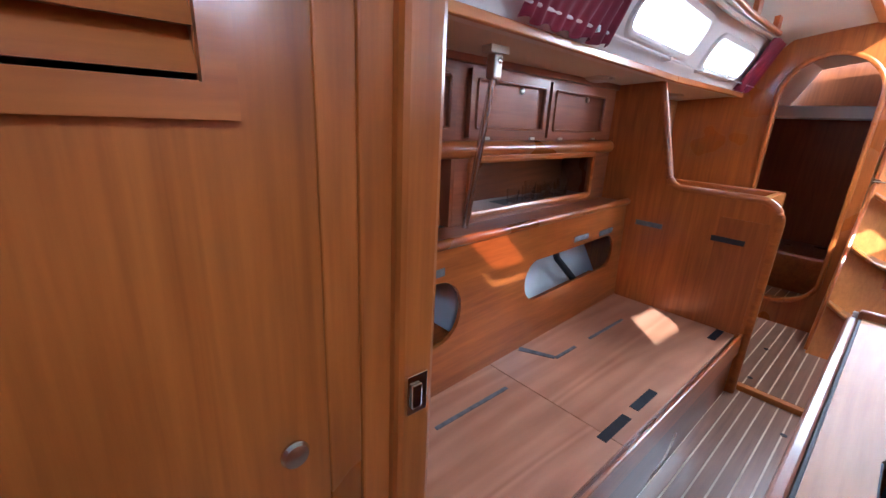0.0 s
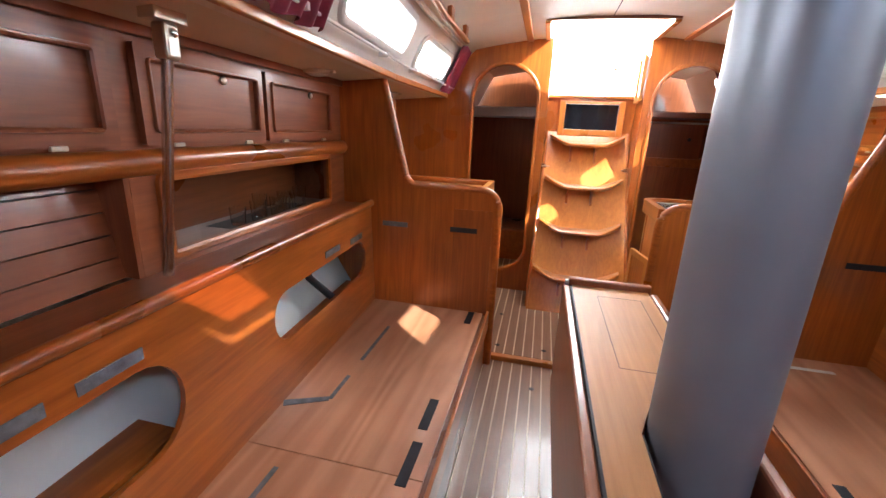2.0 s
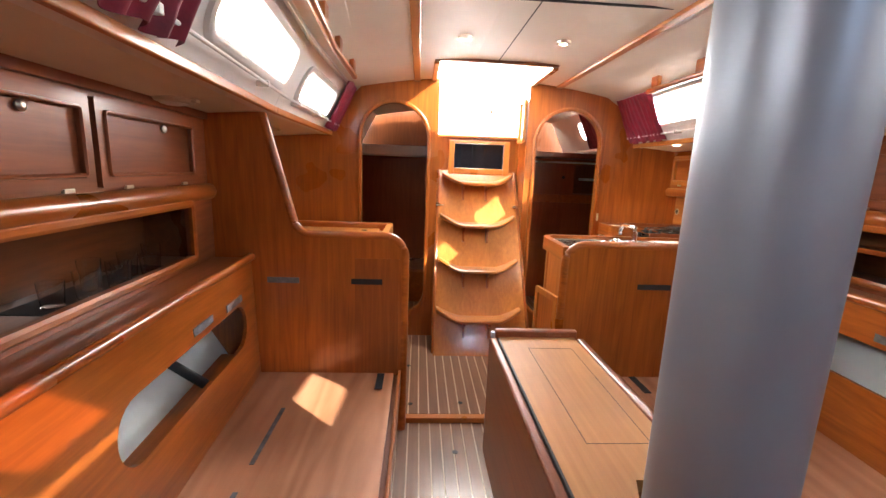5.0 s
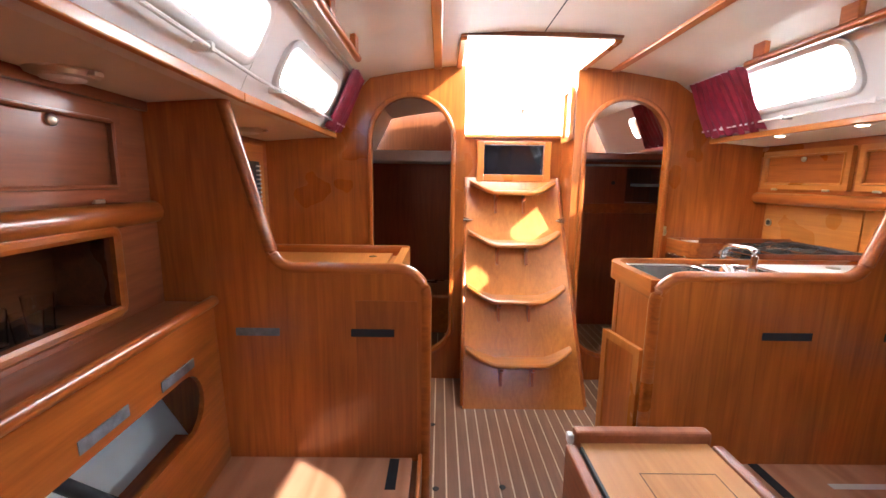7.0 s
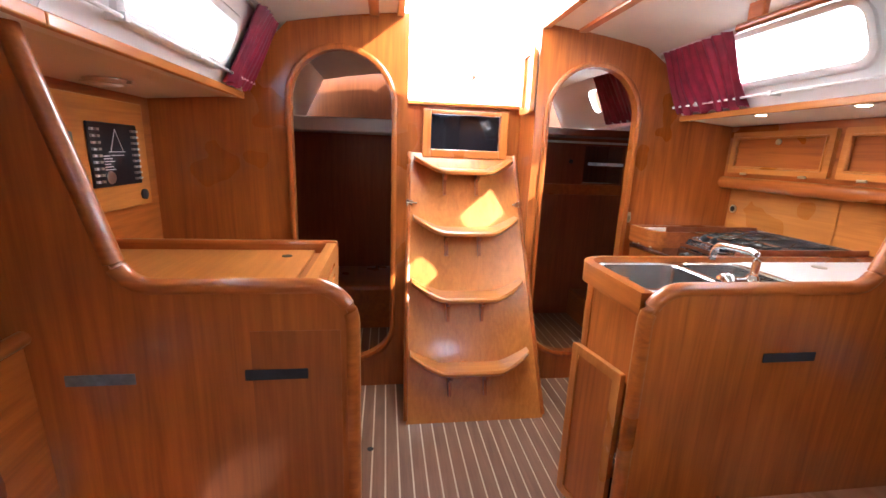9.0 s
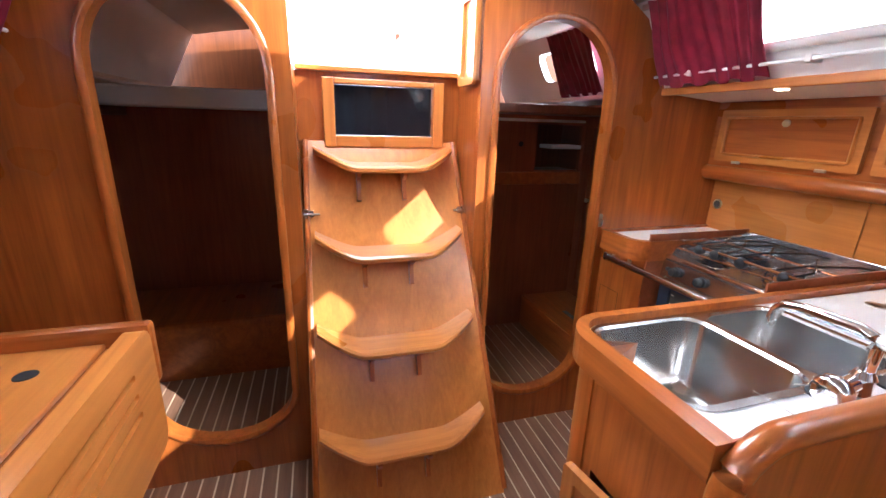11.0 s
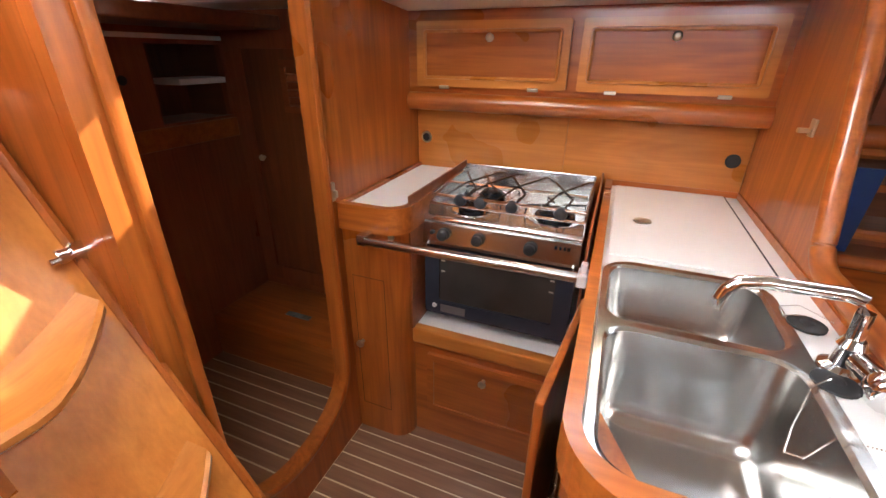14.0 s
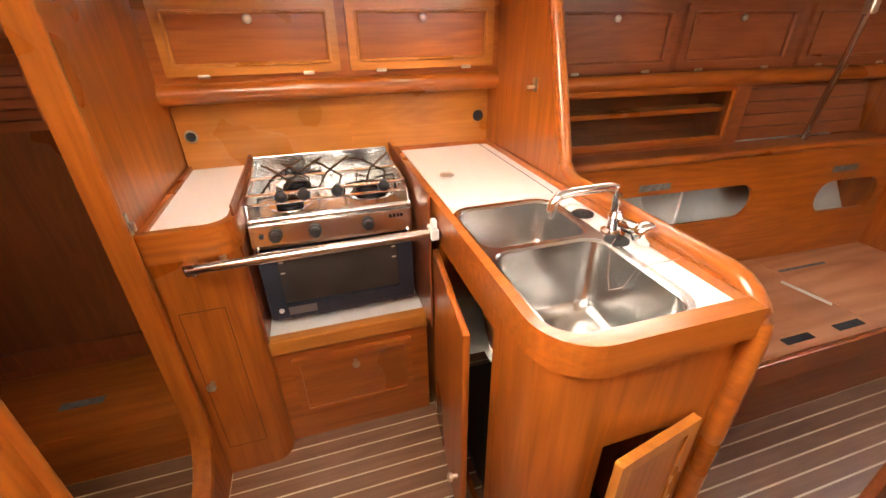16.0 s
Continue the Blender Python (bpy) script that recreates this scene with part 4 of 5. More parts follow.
wt = plate([(P0 + 0.0045, -0.2365)] + [(P1 - 0.0085 - 0.0615 + 0.0615 * math.sin(radians(a)), -0.298 + 0.0615 * math.cos(radians(a))) for a in range(0, 91, 9)] + [(P1 - 0.0085, SY + 0.0125), (P0 + 0.0045, SY + 0.0125)], [rounded(*MAIN, 0.045), rounded(*SMALL, 0.04)], XY(GZ - 0.014), (0, 0, 0.014))
worktop = solid("worktop", wt, laminate, "white laminate galley worktop round the sinks", "worktop")
solid("icebox_lid", box(2.500, 2.798, -1.33, -0.785, GZ + 0.0004, GZ + 0.0055, 0.002), laminate, "white laminate lid of the cold box", "lid")
solid("lid_seal", box(2.4955, 2.4985, -1.33, -0.785, GZ + 0.0003, GZ + 0.0035), rubber, "thin black seal strip beside the lid", "seal")
solid("lid_lock", lathe(2.728, -1.01, GZ + 0.0055, [(0.021, 0), (0.021, 0.003), (0.013, 0.004)], seg=20), satin, "flush metal lift ring in the lid", "fitting", smooth=True)

sink = thing("double_sink", (2.68, -0.47, GZ - 0.16), "stainless steel double sink set into the worktop", "sink")


def basin(x0, x1, y0, y1, depth, r, name):
    bm = bmesh.new()
    rings = []
    for o, z in ((0.006, 0.003), (-0.001, 0.003), (-0.006, -0.002), (-0.009, -depth * 0.5), (-0.014, -depth + 0.04), (-0.019, -depth + 0.022), (-0.029, -depth + 0.009), (-0.043, -depth + 0.002), (-0.06, -depth)):
        rings.append([bm.verts.new((u, v, GZ + z)) for u, v in rounded(x0 - o, x1 + o, y0 - o, y1 + o, max(0.012, r + o * 0.5), 8)])
    for q, r2 in zip(rings, rings[1:]):
        for k in range(len(q)):
            bm.faces.new((q[k], q[(k + 1) % len(q)], r2[(k + 1) % len(q)], r2[k]))
    bm.faces.new(rings[-1])
    bmesh.ops.recalc_face_normals(bm, faces=list(bm.faces))
    for f2 in bm.faces:
        if f2.normal.z < -0.5:
            f2.normal_flip()
    return part(name, bm, steel, sink, "", True)


part("flange", plate(rounded(2.524, 2.806, -0.762, -0.2385, 0.06), [rounded(*MAIN, 0.045), rounded(*SMALL, 0.04)], XY(GZ + 0.0008), (0, 0, 0.0022)), steel, sink, "flat steel rim round both basins")
basin(*MAIN, 0.165, 0.045, "basin")
basin(*SMALL, 0.13, 0.04, "basin")
for x, y, dz in ((2.69, -0.335, 0.1645), (2.69, -0.645, 0.1295)):
    dd = part("drain", lathe(x, y, GZ - dz, [(0.034, 0.0), (0.032, 0.003), (0.024, 0.002), (0.022, 0.0005)], seg=24), chrome, sink, "chrome drain", True)
    for k in range(6):
        a = k * math.pi / 3
        part("drain_slot", lathe(x + 0.014 * math.cos(a), y + 0.014 * math.sin(a), GZ - dz + 0.002, [(0.005, 0), (0.0045, 0.001)], seg=10), rubber, dd)
tp = thing("mixer_tap", (2.489, -0.530, GZ), "chrome swivel mixer tap beside the sink", "tap")
part("base", lathe(2.496, -0.530, GZ + 0.0005, [(0.028, 0), (0.026, 0.006), (0.016, 0.012), (0.014, 0.034), (0.017, 0.04), (0.012, 0.05)], seg=20), chrome, tp, "", True)
part("spout", tube([(2.496, -0.532, GZ + 0.045), (2.496, -0.535, GZ + 0.088), (2.504, -0.537, GZ + 0.103), (2.519, -0.538, GZ + 0.107), (2.604, -0.542, GZ + 0.104), (2.634, -0.543, GZ + 0.098), (2.646, -0.543, GZ + 0.083), (2.650, -0.543, GZ + 0.068)], 0.0098, 14), chrome, tp, "", True)
part("nozzle", lathe(2.650, -0.543, GZ + 0.052, [(0.008, 0), (0.0095, 0.002), (0.0095, 0.016), (0.0075, 0.018)], seg=14), chrome, tp, "", True)
part("body", tube([(2.496, -0.505, GZ + 0.032), (2.489, -0.465, GZ + 0.034)], 0.014, 14), chrome, tp, "", True)
part("handle", lathe(2.487, -0.464, GZ + 0.034, [(0.012, 0), (0.024, 0.004), (0.027, 0.014), (0.024, 0.026), (0.02, 0.029), (0.004, 0.0295)], "y", 12), chrome, tp, "ribbed chrome handle", True)
solid("drain_plug", lathe(2.502, -0.635, GZ + 0.0005, [(0.026, 0), (0.0262, 0.004), (0.022, 0.006), (0.010, 0.0065), (0.007, 0.010), (0.002, 0.011)], seg=20), rubber, "black rubber sink plug on the worktop", "plug", smooth=True)
solid("drain_plug", lathe(2.514, -0.492, GZ + 0.0005, [(0.026, 0), (0.0262, 0.004), (0.022, 0.006), (0.010, 0.0065), (0.007, 0.010), (0.002, 0.011)], seg=20), rubber, "black rubber sink plug beside the tap", "plug", smooth=True)


def chain(pts, n):
    bm = bmesh.new()
    P = [Vector(p) for p in pts]
    for i in range(n):
        f = i / (n - 1) * (len(P) - 1)
        k = min(int(f), len(P) - 2)
        c = P[k].lerp(P[k + 1], f - k)
        r = bmesh.ops.create_icosphere(bm, subdivisions=1, radius=0.0013)
        for v in r["verts"]:
            v.co += c
    return bm


solid("plug_chain", chain([(2.524, -0.485, GZ + 0.012), (2.546, -0.470, GZ + 0.004), (2.556, -0.450, GZ - 0.05), (2.562, -0.430, GZ - 0.075), (2.558, -0.400, GZ - 0.05), (2.549, -0.385, GZ + 0.004), (2.494, -0.380, GZ + 0.008), (2.459, -0.375, GZ + 0.012)], 110), chrome, "thin bead chain of the sink plug", "chain")
solid("plug_chain", chain([(2.504, -0.645, GZ + 0.012), (2.529, -0.650, GZ + 0.004), (2.526, -0.680, GZ + 0.004), (2.494, -0.695, GZ + 0.004), (2.464, -0.650, GZ + 0.006)], 64), chrome, "thin bead chain of the sink plug", "chain")
solid("coat_hook", vbox(box(CXS + 0.0345, CXS + 0.040, -1.01, -0.985, 1.145, 1.18, 0.002), CXS + 0.0402, CXS + 0.062, -1.003, -0.992, 1.152, 1.162, 0.002), satin, "small metal hook on the bulkhead", "hook")

# cabinet aft of the stove
cab = thing("galley_end_cabinet", (3.4, -1.0, F1), "teak end cabinet with a rounded corner and white top", "cabinet")
cl = [(3.499, -0.825), (3.371, -0.825)] + [(3.371 - 0.06 * math.sin(radians(a)), -0.885 + 0.06 * math.cos(radians(a))) for a in range(10, 91, 10)] + [(3.311, SY + 0.001), (3.499, SY + 0.001)]
cl2 = [(3.499, -0.813), (3.366, -0.813)] + [(3.366 - 0.065 * math.sin(radians(a)), -0.878 + 0.065 * math.cos(radians(a))) for a in range(10, 91, 10)] + [(3.301, SY + 0.001), (3.499, SY + 0.001)]
ins = [(3.485, -0.837), (3.371, -0.837)] + [(3.371 - 0.05 * math.sin(radians(a)), -0.887 + 0.05 * math.cos(radians(a))) for a in range(10, 91, 10)] + [(3.321, SY + 0.011), (3.485, SY + 0.011)]
part("body", plate(cl, (), XY(F1), (0, 0, GZ - 0.063 - F1)), wood_z, cab, "", True)
part("top_rail", plate(cl2, [ins], XY(GZ - 0.0625), (0, 0, 0.074)), wood_x, cab, "teak fiddle round the white top")
part("top", plate([(u, v) for u, v in ins], (), XY(GZ - 0.02), (0, 0, 0.022)), laminate, cab, "white laminate top")
part("door_seam", plate(rect(3.372, 3.478, 0.20, 0.70), [rect(3.3735, 3.4765, 0.2015, 0.6985)], XZ(-0.8245), (0, -0.004, 0)), gap_shade, cab, "thin seam round the flush door")
part("knob", lathe(3.46, -0.8245, 0.465, [(0.006, 0), (0.006, 0.012), (0.012, 0.016), (0.012, 0.022), (0.005, 0.026)], "y", 16), satin, cab, "round metal knob", True)
part("catch", lathe(3.345, -0.832, 0.838, [(0.009, 0), (0.009, 0.004), (0.005, 0.006)], "y", 14), satin, cab, "", True)

# under-stove drawer and shelf
dr = thing("stove_base", (3.05, -0.95, F1), "teak locker base below the stove with a framed drop front", "cabinet")
part("front", box(2.8375, 3.3105, -0.905, -0.89, F1, 0.505), wood_x, dr)
part("rail", box(2.8375, 3.3105, -0.908, -0.872, 0.470, 0.523, 0.006), pale_x, dr, "teak edge of the shelf")
part("shelf", box(2.8375, 3.3105, SY + 0.001, -0.9085, 0.495, 0.520), laminate, dr, "white laminate shelf")
part("drawer_frame", plate(rounded(2.893, 3.262, 0.205, 0.435, 0.005, 2), [rounded(2.915, 3.24, 0.227, 0.413, 0.004, 2)], XZ(-0.8895), (0, 0.014, 0)), wood_x, dr, "raised moulding of the drop front")
part("drawer_panel", box(2.915, 3.24, -0.8895, -0.881, 0.227, 0.413), wood_x, dr)
part("knob", lathe(3.075, -0.881, 0.385, [(0.006, 0), (0.006, 0.012), (0.012, 0.016), (0.012, 0.022), (0.005, 0.026)], "y", 16), satin, dr, "round metal knob", True)

# stove
sv = thing("gas_stove", (3.07, -1.1, 0.520), "stainless gimballed gas stove with a dark oven door", "stove")
S0, S1 = 2.858, 3.297
SF = -0.955
part("oven_body", box(S0 + 0.01, S1 - 0.01, -1.29, SF, 0.548, 0.79, 0.004), black, sv)
for x in (S0 + 0.06, S1 - 0.06):
    part("foot", lathe(x, -0.99, 0.5205, [(0.014, 0), (0.014, 0.012), (0.009, 0.014), (0.009, 0.028)], seg=12), rubber, sv)
od = part("oven_door", plate(rounded(S0 + 0.004, S1 - 0.004, 0.552, 0.775, 0.01, 3), [rounded(S0 + 0.05, S1 - 0.05, 0.60, 0.755, 0.006, 3)], XZ(SF + 0.0005), (0, 0.018, 0)), oven_blue, sv, "dark blue enamelled oven door")
part("oven_window", box(S0 + 0.045, S1 - 0.045, SF + 0.001, SF + 0.010, 0.595, 0.76), oven_glass, od, "brown oven window")
part("oven_label", box(S1 - 0.135, S1 - 0.055, SF + 0.0186, SF + 0.0195, 0.563, 0.59), plain("worn_grey_label", (0.12, 0.11, 0.11), 0.5), od, "worn grey label")
part("oven_latch", lathe(S1 - 0.035, SF + 0.018, 0.582, [(0.008, 0), (0.007, 0.004)], "y", 12), laminate, od, "small white badge")
for x in (S0 + 0.06, S1 - 0.06):
    for z in (0.70, 0.735):
        part("rack_stop", box(x - 0.006, x + 0.006, SF + 0.0102, SF + 0.0115, z, z + 0.004), satin, od)
part("door_handle", tube([(S0 + 0.012, SF + 0.018, 0.783), (S0 + 0.012, SF + 0.04, 0.785), (S0 + 0.03, SF + 0.046, 0.785), (S1 - 0.03, SF + 0.046, 0.785), (S1 - 0.012, SF + 0.04, 0.785), (S1 - 0.012, SF + 0.018, 0.783)], 0.0075, 10), chrome, sv, "bowed chrome handle", True)
part("control_panel", plate([(SF - 0.02, 0.79), (SF + 0.020, 0.79), (SF + 0.022, 0.80), (SF + 0.014, 0.855), (SF - 0.02, 0.862)], (), lambda u, v: (S0, u, v), (S1 - S0, 0, 0)), steel, sv)
for x in (3.232, 3.13, 2.985):
    part("control_knob", lathe(x, SF + 0.018, 0.828, [(0.018, 0), (0.018, 0.006), (0.014, 0.01), (0.0155, 0.022), (0.012, 0.027), (0.004, 0.029)], "y", 18), rubber, sv, "black control knob", True)
part("igniter", lathe(3.268, SF + 0.018, 0.828, [(0.007, 0), (0.006, 0.008)], "y", 12), rubber, sv)
for k, w in enumerate((0.008, 0.006, 0.006, 0.007)):
    part("maker_bar", box(2.884 + k * 0.011, 2.884 + k * 0.011 + w, SF + 0.0168, SF + 0.0195, 0.835, 0.844), black, sv)
part("front_edge", tube([(S0, SF + 0.004, 0.866), (S1, SF + 0.004, 0.866)], 0.010, 12), chrome, sv, "rounded bright front edge", True)
part("hob", box(S0, S1, -1.30, SF - 0.004, 0.852, 0.866, 0.004), steel, sv, "polished hob plate")
part("back_plate", box(S0, S1, -1.308, -1.3005, 0.852, 0.945, 0.002), steel, sv)
for x in (S0, S1 - 0.003):
    part("side_plate", plate([(-1.30, 0.866), (SF - 0.01, 0.866), (SF - 0.03, 0.90), (SF - 0.05, 0.905), (-1.24, 0.93), (-1.30, 0.935)], (), lambda u, v: (x, u, v), (0.003, 0, 0)), steel, sv)
for x, y, r in ((3.19, -1.05, 0.030), (2.95, -1.10, 0.045), (3.17, -1.21, 0.034)):
    part("drip_dish", lathe(x, y, 0.8662, [(r * 2.0, 0), (r * 1.95, 0.002), (r * 1.4, -0.0001)], seg=24), chrome, sv, "", True)
    bn = part("burner", lathe(x, y, 0.867, [(r * 1.3, 0), (r * 1.25, 0.006), (r, 0.008), (r, 0.016), (r * 0.8, 0.02), (0.004, 0.021)], seg=20), black, sv, "black burner", True)
    for k in range(4):
        a = k * math.pi / 2 + 0.4
        part("pan_support", tube([(x + 0.09 * math.cos(a), y + 0.075 * math.sin(a), 0.870), (x + 0.085 * math.cos(a), y + 0.07 * math.sin(a), 0.90), (x + 0.02 * math.cos(a), y + 0.02 * math.sin(a), 0.90)], 0.003, 6), black, bn)
for z in (0.898, 0.925):
    part("guard_rail", tube([(S0 + 0.005, -1.285, z), (S0 + 0.005, SF - 0.03, z), (S1 - 0.005, SF - 0.03, z), (S1 - 0.005, -1.285, z)], 0.0042, 8), chrome, sv, "bright wire guard rail", True)
part("clamp_rail", tube([(S0 + 0.01, SF - 0.16, 0.928), (S1 - 0.01, SF - 0.16, 0.928)], 0.004, 8), chrome, sv, "", True)
for x in (3.205, 3.145, 3.055, 2.925):
    part("pot_clamp_knob", lathe(x, SF - 0.035, 0.915, [(0.006, -0.014), (0.015, -0.010), (0.0185, 0.0), (0.016, 0.010), (0.006, 0.016)], "y", 16), rubber, sv, "black clamp knob", True)
    part("clamp_arm", tube([(x, SF - 0.04, 0.915), (x - 0.02, -1.07, 0.93), (x + 0.04, -1.17, 0.945), (x + 0.07, -1.27, 0.925)], 0.003, 6), black, sv, "bent black wire arm", True)
    part("clamp_arm", tube([(x + 0.05, SF - 0.05, 0.92), (x + 0.02, -1.1, 0.935), (x - 0.05, -1.2, 0.948), (x - 0.06, -1.28, 0.93)], 0.003, 6), black, sv, "bent black wire arm", True)
for x in (2.8385, 3.305):
    structure("stove_cheek", box(x, x + 0.0055, SY + 0.0105, -0.80 if x < 3 else -0.87, 0.5235, 0.948), red_x, "thin teak cheek beside the stove", "trim")
br = thing("crash_bar", (3.1, -0.77, 0.87), "stainless steel crash bar across the stove front", "bar")
part("bar", tube([(3.412, -0.778, 0.842), (3.395, -0.778, 0.842), (2.85, -0.765, 0.855), (2.828, -0.765, 0.855)], 0.0125, 14), steel, br, "", True)
part("bracket", box(3.39, 3.416, -0.8245, -0.768, 0.828, 0.858, 0.004), chrome, br)
part("bracket", vbox(box(2.8305, 2.852, -0.79, -0.745, 0.84, 0.87, 0.004), 2.833, 2.848, -0.775, -0.755, 0.87, 0.892, 0.003), laminate, br, "white plastic bracket")

# ---- windows, curtains, rods and trims along both sides ----
for s, nm in ((1, "port"), (-1, "starboard")):
    for a, b, c, d in WIN[s]:
        tap = narrow if b < 2.46 else (lambda q: q)
        wnd = thing("window_" + str({1: 2, -1: 5}[s] + WIN[s].index((a, b, c, d))), ((a + b) / 2, s * 0.95, c), "long rounded cabin window in a white frame", "window", kind="structure")
        loop = rounded(a, b, c, d, 0.045)
        part("window_frame", tap(moulding(loop, lambda u, v, q: (u, s * (coach(v) + q), v), 0.02, -0.014, 0.03)), white_gel, wnd, "", True)
        pn = part("pane", tap(plate(rounded(a - 0.004, b + 0.004, c - 0.004, d + 0.004, 0.045), (), lambda u, v: (u, s * (coach(v) + 0.036), v), (0, s * 0.005, 0))), pane_glass, wnd)
        pn.visible_shadow = False
    for x0, x1 in ((0.6, 2.459), (2.461, 3.498)):
        tap = narrow if x1 < 2.46 else (lambda q: q)
        structure("deck_trim", tap(box(x0, x1, s * 0.985, s * 1.004, 1.426, 1.452, 0.004)), pale_x, "varnished teak trim along the side deck", "trim")
        structure("curtain_rod", tap(tube([(x0, s * 0.945, 1.487), (x1, s * 0.945, 1.487)], 0.005, 8)), white_gel, "thin white curtain rod", "rod", True)
        structure("curtain_track", tap(box(x0, x1, s * 0.845, s * 0.858, 1.695, 1.712, 0.002)), satin, "slim aluminium curtain track", "track")
        for k in range(3):
            xx = x0 + (x1 - x0) * (0.15 + 0.35 * k)
            solid("rod_bracket", tap(box(xx - 0.008, xx + 0.008, s * 0.937, s * (coach(1.487) - 0.0005), 1.478, 1.497, 0.002)), white_gel, "small white curtain rod bracket", "bracket", "curtain rod brackets")


def curtain(x0, x1, s, folds, name_label, seed, z0=1.452, z1=1.708):
    rnd = random.Random(seed)
    bm = bmesh.new()
    nx, nz = folds * 10, 10
    ph = [rnd.uniform(-0.6, 0.6) for _ in range(folds + 2)]
    rows = []
    for j in range(nz + 1):
        v = z0 + (z1 - z0) * j / nz
        row = []
        for i in range(nx + 1):
            f = i / nx
            x = x0 + (x1 - x0) * f
            k = int(f * folds)
            amp = 0.012 * (0.7 + 0.5 * math.sin(5 * f + seed)) * (1 - 0.35 * math.sin(math.pi * j / nz))
            if j <= 1:
                amp *= 1.25
            y = coach(v) - 0.040 + amp * math.sin(2 * math.pi * folds * f + ph[k] * 0.5 + 0.5 * math.sin(3 * v * 9))
            x += 0.01 * math.sin(14 * v + 6 * f) + 0.02 * (j / nz) * (0.5 - f)
            yy = y - 0.07 * max(0, 2.46 - x)
            row.append(bm.verts.new((x, s * yy, v + 0.006 * math.sin(2 * math.pi * folds * f * 0.5) * (j < 2))))
        rows.append(row)
    for q, r2 in zip(rows, rows[1:]):
        for i in range(nx):
            bm.faces.new((q[i], q[i + 1], r2[i + 1], r2[i]))
    r = bmesh.ops.extrude_face_region(bm, geom=list(bm.faces))
    bmesh.ops.translate(bm, verts=[g for g in r["geom"] if isinstance(g, bmesh.types.BMVert)], vec=(0, s * 0.002, 0))
    bmesh.ops.recalc_face_normals(bm, faces=list(bm.faces))
    solid("curtain", bm, curtain_red, name_label, "curtain", "burgundy curtains", smooth=True)


curtain(3.22, 3.47, 1, 7, "burgundy curtain bunched beside the small window", 1)
curtain(3.08, 3.47, -1, 9, "burgundy curtain bunched beside the galley window", 2)
curtain(1.15, 1.62, 1, 9, "dark burgundy curtain drawn to the window's end", 3)
curtain(3.8, 4.12, -1, 8, "burgundy curtain in the aft cabin", 4)

# ---- strips of hook tape, boards, pipes ----
for y0, y1, m2 in ((0.915, 1.045, velcro_grey), (0.57, 0.70, velcro_dark)):
    tape("tape_strip", box(CX - 0.0025, CX - 0.0002, y0, y1, 0.748, 0.772), m2, "strip of hook tape stuck on the bulkhead")
for y0, y1 in ((-0.685, -0.535), (-1.05, -0.905)):
    tape("tape_strip", box(CXS - 0.0025, CXS - 0.0002, y0, y1, 0.755, 0.779), velcro_dark, "dark strip of hook tape on the bulkhead")
for x0, x1, y0, y1, m2 in ((1.86, 2.16, 0.898, 0.912, velcro_grey), (1.61, 1.75, 0.898, 0.912, velcro_grey), (0.99, 1.31, 0.893, 0.907, velcro_grey), (2.30, 2.43, 0.555, 0.585, velcro_dark), (1.555, 1.705, 0.555, 0.585, velcro_dark), (1.34, 1.50, 0.552, 0.582, velcro_dark), (1.53, 1.66, -0.575, -0.545, velcro_dark), (1.28, 1.41, -0.575, -0.545, velcro_dark), (2.28, 2.42, -0.575, -0.545, velcro_dark), (2.20, 2.30, -0.92, -0.72, paper_white)):
    if m2 is paper_white:
        tape("tape_strip", box(2.315, 2.335, y0, y1, 0.3452, 0.3472), m2, "white strip of tape on the seat board")
    else:
        tape("tape_strip", box(x0, x1, y0, y1, 0.3452, 0.3475), m2, "strip of hook tape on the plywood seat")
tape("tape_strip", prism([(1.535, 1.03), (1.56, 1.045), (1.62, 0.912), (1.60, 0.905)], XY(0.3454), (0, 0, 0.002)), velcro_grey, "peeled strip of hook tape on the plywood seat")
tape("tape_strip", prism([(1.29, -0.85), (1.31, -0.84), (1.28, -0.66), (1.26, -0.67)], XY(0.3452), (0, 0, 0.002)), paper_white, "white strip of tape on the seat board")
tape("tape_strip", prism([(1.23, -0.915), (1.23, -0.90), (0.96, -0.895), (0.96, -0.91)], XY(0.3452), (0, 0, 0.002)), velcro_grey, "grey strip of hook tape on the seat board")
for s, rows3 in ((1, ((0.82, 0.94, 0.768), (0.99, 1.12, 0.768), (1.92, 2.05, 0.735), (2.16, 2.30, 0.725))), (-1, ((1.79, 1.93, 0.752), (0.82, 0.96, 0.745)))):
    for x0, x1, z in rows3:
        tape("tape_strip", hulled(plate(rect(x0, x1, z - 0.013, z + 0.013), (), lambda u, v: (u, s * (back_y(v) - 0.0004), v), (0, -s * 0.002, 0))), velcro_grey, "grey strip of hook tape on the back board")
solid("locker_floor", hulled(box(0.62, 1.2, 1.13, 1.36, 0.50, 0.515)), wood_x, "bare wooden board inside the settee locker", "board")
solid("locker_floor", hulled(box(1.5, 2.40, 1.13, 1.40, 0.43, 0.445)), wood_x, "bare wooden board inside the settee locker", "board")
solid("hose", tube([(2.05, 1.12, 0.50), (2.0, 1.2, 0.6), (2.02, 1.28, 0.75), (2.05, 1.33, 0.83)], 0.016, 10), rubber, "black ribbed hose inside the settee locker", "hose", smooth=True)
solid("locker_divider", hulled(box(1.70, 1.712, -1.36, -1.12, 0.42, 0.80)), hull_white, "white divider inside the settee locker", "board")

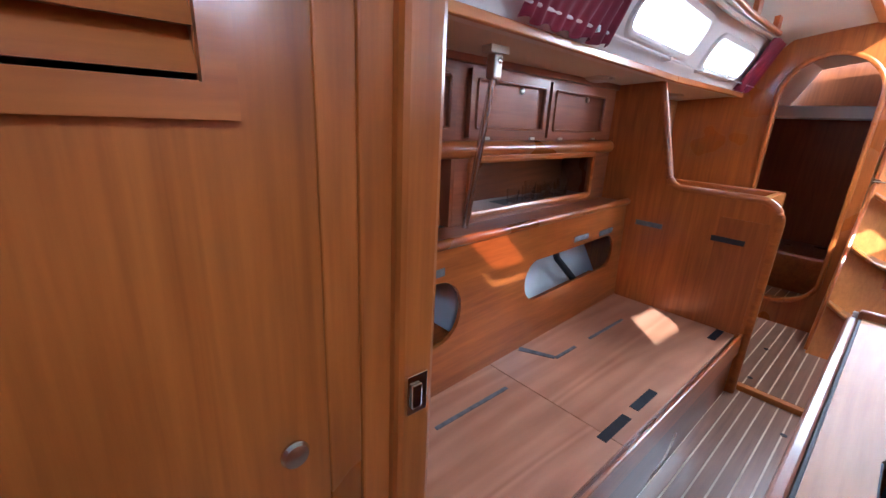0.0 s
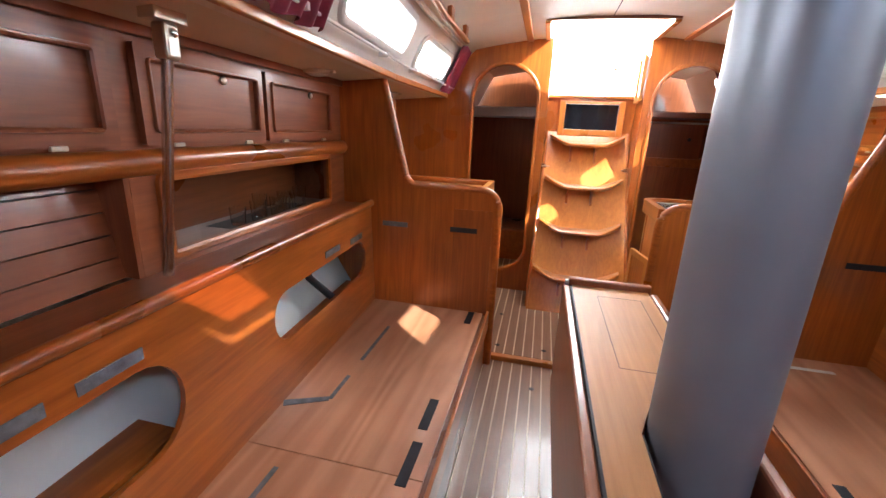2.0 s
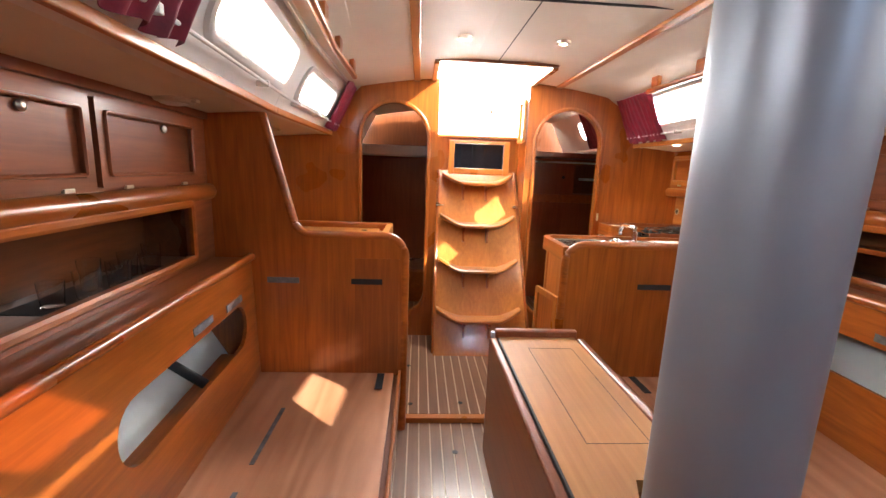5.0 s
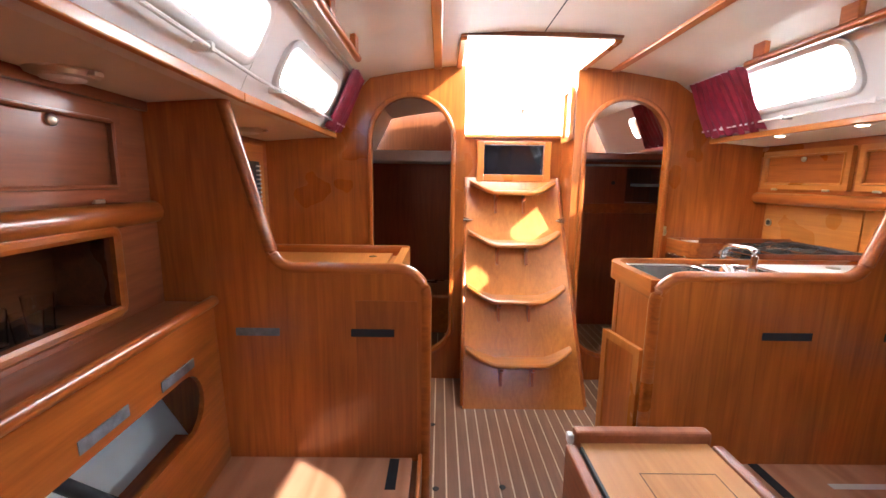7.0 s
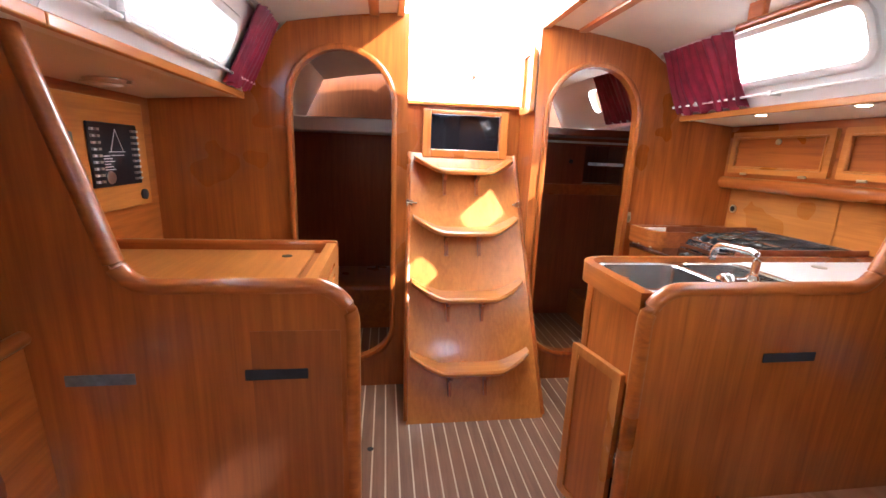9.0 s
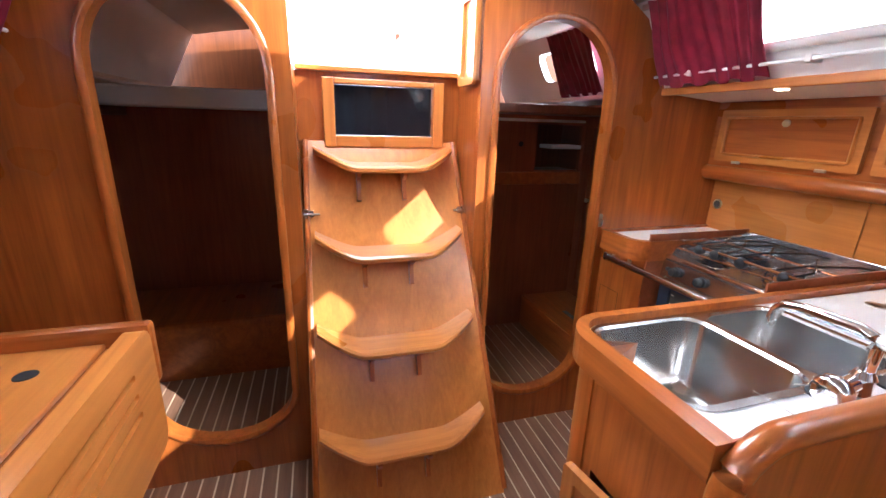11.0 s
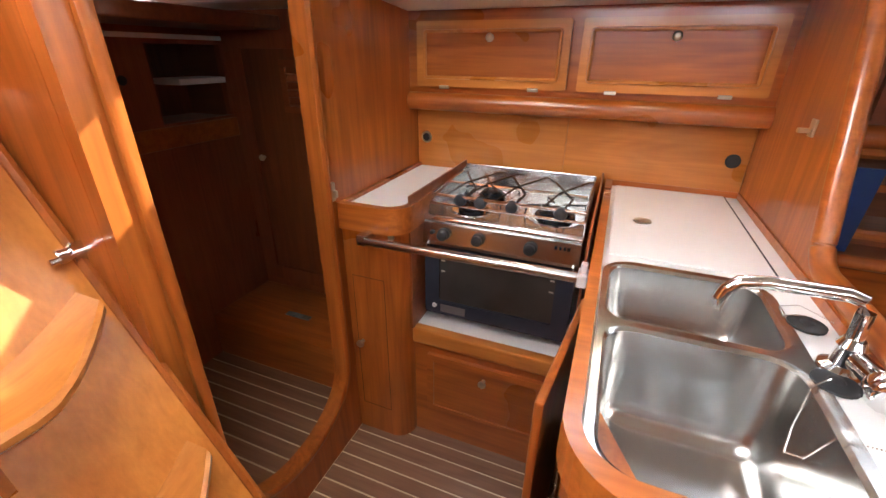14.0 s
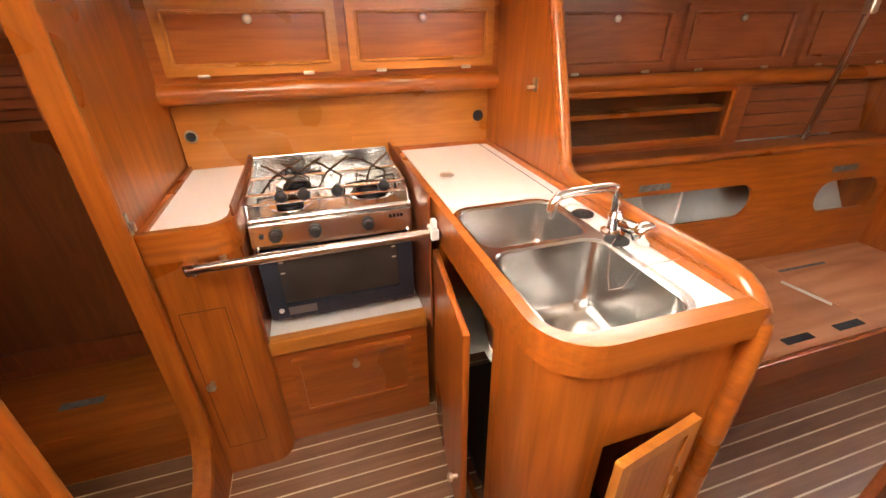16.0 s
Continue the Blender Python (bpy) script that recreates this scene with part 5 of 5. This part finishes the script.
# pillars from deck to shelf
for s, x in ((1, 1.285), (-1, 1.08)):
    y = 1.185 - 0.05 * (2.46 - x)
    yt = 1.125 - 0.05 * (2.46 - x)
    g = thing("support_rod", (x, s * y, 0.86), "polished steel support rod between shelf and deck", "rod", "support rods")
    part("rod", tube([(x, s * y, 0.866), (x + 0.02, s * yt, 1.36)], 0.0115, 12), steel, g, "", True)
    part("fork", vbox(box(x + 0.002, x + 0.038, s * yt - 0.018, s * yt + 0.018, 1.335, 1.405, 0.007), x - 0.02, x + 0.06, s * yt - 0.02, s * yt + 0.02, 1.405, 1.432, 0.002), satin, g, "metal fork and deck plate")
    part("pin", lathe(x + 0.02, s * (yt - 0.018), 1.385, [(0.009, 0), (0.009, 0.005), (0.004, 0.007)], "-y" if s > 0 else "y", 14), chrome, g, "", True)

# glasses in the port niche, books in the starboard niche
for k, (x, y) in enumerate(((1.72, 1.32), (1.79, 1.29), (1.86, 1.33), (1.94, 1.30), (2.02, 1.33), (2.10, 1.305), (2.05, 1.285), (1.90, 1.285))):
    yy = y - 0.05 * (2.46 - x)
    hgt = 0.06 + 0.012 * (k % 3)
    solid("drinking_glass", lathe(x, yy, 0.8815, [(0.022, 0), (0.027, hgt), (0.0255, hgt), (0.0205, 0.004), (0.002, 0.004)], seg=18), drink_glass, "clear drinking glass standing in the niche", "glass", "glasses in the niche", smooth=True)
solid("glass_tray", hulled(box(1.66, 2.15, 1.272, 1.40, 0.8802, 0.8812)), rubber, "thin dark mat under the glasses", "mat")
bk = thing("book", (2.25, -1.17, 0.853), "large blue hardback book standing on the shelf", "book", "books on the shelf")
part("cover", plate([(2.25, 0.8535), (2.41, 0.8535), (2.40, 1.06), (2.24, 1.06)], (), lambda u, v: (u, -1.165, v), (0, -0.012, 0)), blue_cover, bk)
part("pages", plate([(2.255, 0.857), (2.402, 0.857), (2.392, 1.055), (2.245, 1.055)], (), lambda u, v: (u, -1.1775, v), (0, -0.02, 0)), paper_white, bk)

# ---- aft cabins seen through the arches ----
# the cabins' dimness is partly put into these darker wood tones
structure("cabin_bunk_port", box(4.06, 4.549, 0.345, 1.335, 0.10, 0.42, 0.02), wood_x, "teak bunk front in the aft cabin", "bunk")
structure("cabin_side_port", box(3.531, 5.05, 1.34, 1.36, 0.421, 1.41), shaded_wood_z, "teak lining of the aft cabin, toned dark for shade", "wall")
structure("cabin_shelf_port", box(3.531, 4.549, 1.10, 1.339, 1.30, 1.34, 0.004), shaded_wood_x, "shelf along the aft cabin, toned dark for shade", "shelf")
structure("cabin_end_port", box(4.55, 4.58, 0.34, 1.339, 0.10, 1.42), red_z, "end wall of the aft cabin, toned dark for shade", "wall")
structure("cabin_beam", box(4.2, 4.549, 0.36, 1.339, 1.34, 1.42, 0.01), white_gel, "white moulded deck beam in the aft cabin", "beam")
CE, CS = 4.17, -1.15        # end wall and side wall of the starboard cabin
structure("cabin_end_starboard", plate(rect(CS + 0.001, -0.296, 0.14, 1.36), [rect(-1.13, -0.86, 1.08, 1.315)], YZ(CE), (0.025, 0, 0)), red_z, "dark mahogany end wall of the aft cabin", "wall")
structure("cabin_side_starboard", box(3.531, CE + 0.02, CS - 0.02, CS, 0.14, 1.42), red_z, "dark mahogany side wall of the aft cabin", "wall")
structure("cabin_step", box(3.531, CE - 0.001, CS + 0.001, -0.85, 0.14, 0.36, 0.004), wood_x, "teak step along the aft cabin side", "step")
structure("cabin_ledge", box(3.90, 4.6, CS + 0.001, -0.297, 1.3605, 1.40, 0.005), shaded_wood_x, "ledge in the aft cabin, toned dark for shade", "shelf")
solid("tape_strip", box(3.80, 3.91, -0.985, -0.96, 0.3602, 0.3625), velcro_grey, "strip of hook tape on the cabin step", "tape", "strips of hook tape")
niche = thing("cabin_open_shelf", (CE, -1.0, 1.08), "open shelf with pale edge in the aft cabin, toned dark for shade", "shelf")
part("back", box(CE + 0.22, CE + 0.23, -1.19, -0.70, 1.03, 1.358), shaded_wood_z, niche)
part("side", box(CE + 0.0255, CE + 0.2195, -1.19, -1.142, 1.03, 1.358), shaded_wood_x, niche)
part("side", box(CE + 0.0255, CE + 0.2195, -0.718, -0.70, 1.03, 1.358), shaded_wood_x, niche)
part("top", box(CE + 0.0255, CE + 0.2195, -1.1415, -0.7185, 1.34, 1.358), shaded_wood_x, niche)
part("floor_board", box(CE + 0.026, CE + 0.2195, -1.14, -0.72, 1.055, 1.075), shaded_wood_x, niche)
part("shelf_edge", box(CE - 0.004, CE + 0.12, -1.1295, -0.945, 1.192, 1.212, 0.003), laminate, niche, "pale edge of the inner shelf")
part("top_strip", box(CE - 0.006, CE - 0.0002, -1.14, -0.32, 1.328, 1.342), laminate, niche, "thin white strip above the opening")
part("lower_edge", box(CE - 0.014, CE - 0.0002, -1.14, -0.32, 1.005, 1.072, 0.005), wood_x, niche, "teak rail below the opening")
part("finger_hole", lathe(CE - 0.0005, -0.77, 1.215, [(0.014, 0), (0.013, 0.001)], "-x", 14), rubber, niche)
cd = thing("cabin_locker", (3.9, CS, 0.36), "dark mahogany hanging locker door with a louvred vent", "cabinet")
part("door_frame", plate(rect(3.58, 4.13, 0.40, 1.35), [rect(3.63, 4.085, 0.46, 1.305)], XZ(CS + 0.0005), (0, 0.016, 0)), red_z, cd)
part("door", plate(rect(3.632, 4.083, 0.462, 1.303), [rect(3.72, 3.90, 1.12, 1.25)], XZ(CS + 0.0005), (0, 0.009, 0)), shaded_wood_z, cd)
part("vent_frame", plate(rect(3.70, 3.92, 1.10, 1.27), [rect(3.722, 3.898, 1.122, 1.248)], XZ(CS + 0.0098), (0, 0.006, 0)), red_x, cd)
for k in range(5):
    z = 1.125 + k * 0.025
    part("louvre_slat", plate([(CS + 0.002, z + 0.02), (CS + 0.006, z + 0.022), (CS + 0.015, z + 0.003), (CS + 0.011, z)], (), lambda u, v: (3.7225, u, v), (0.175, 0, 0)), red_x, cd)
part("knob", lathe(4.055, CS + 0.0098, 0.93, [(0.006, 0), (0.006, 0.008), (0.012, 0.013), (0.011, 0.02), (0.004, 0.023)], "y", 14), satin, cd, "round metal knob", True)

solid("door_catch", vbox(box(3.488, 3.4995, -0.80, -0.785, 0.935, 0.985, 0.002), 3.478, 3.488, -0.797, -0.788, 0.945, 0.965, 0.002), satin, "small metal door catch on the bulkhead", "catch")
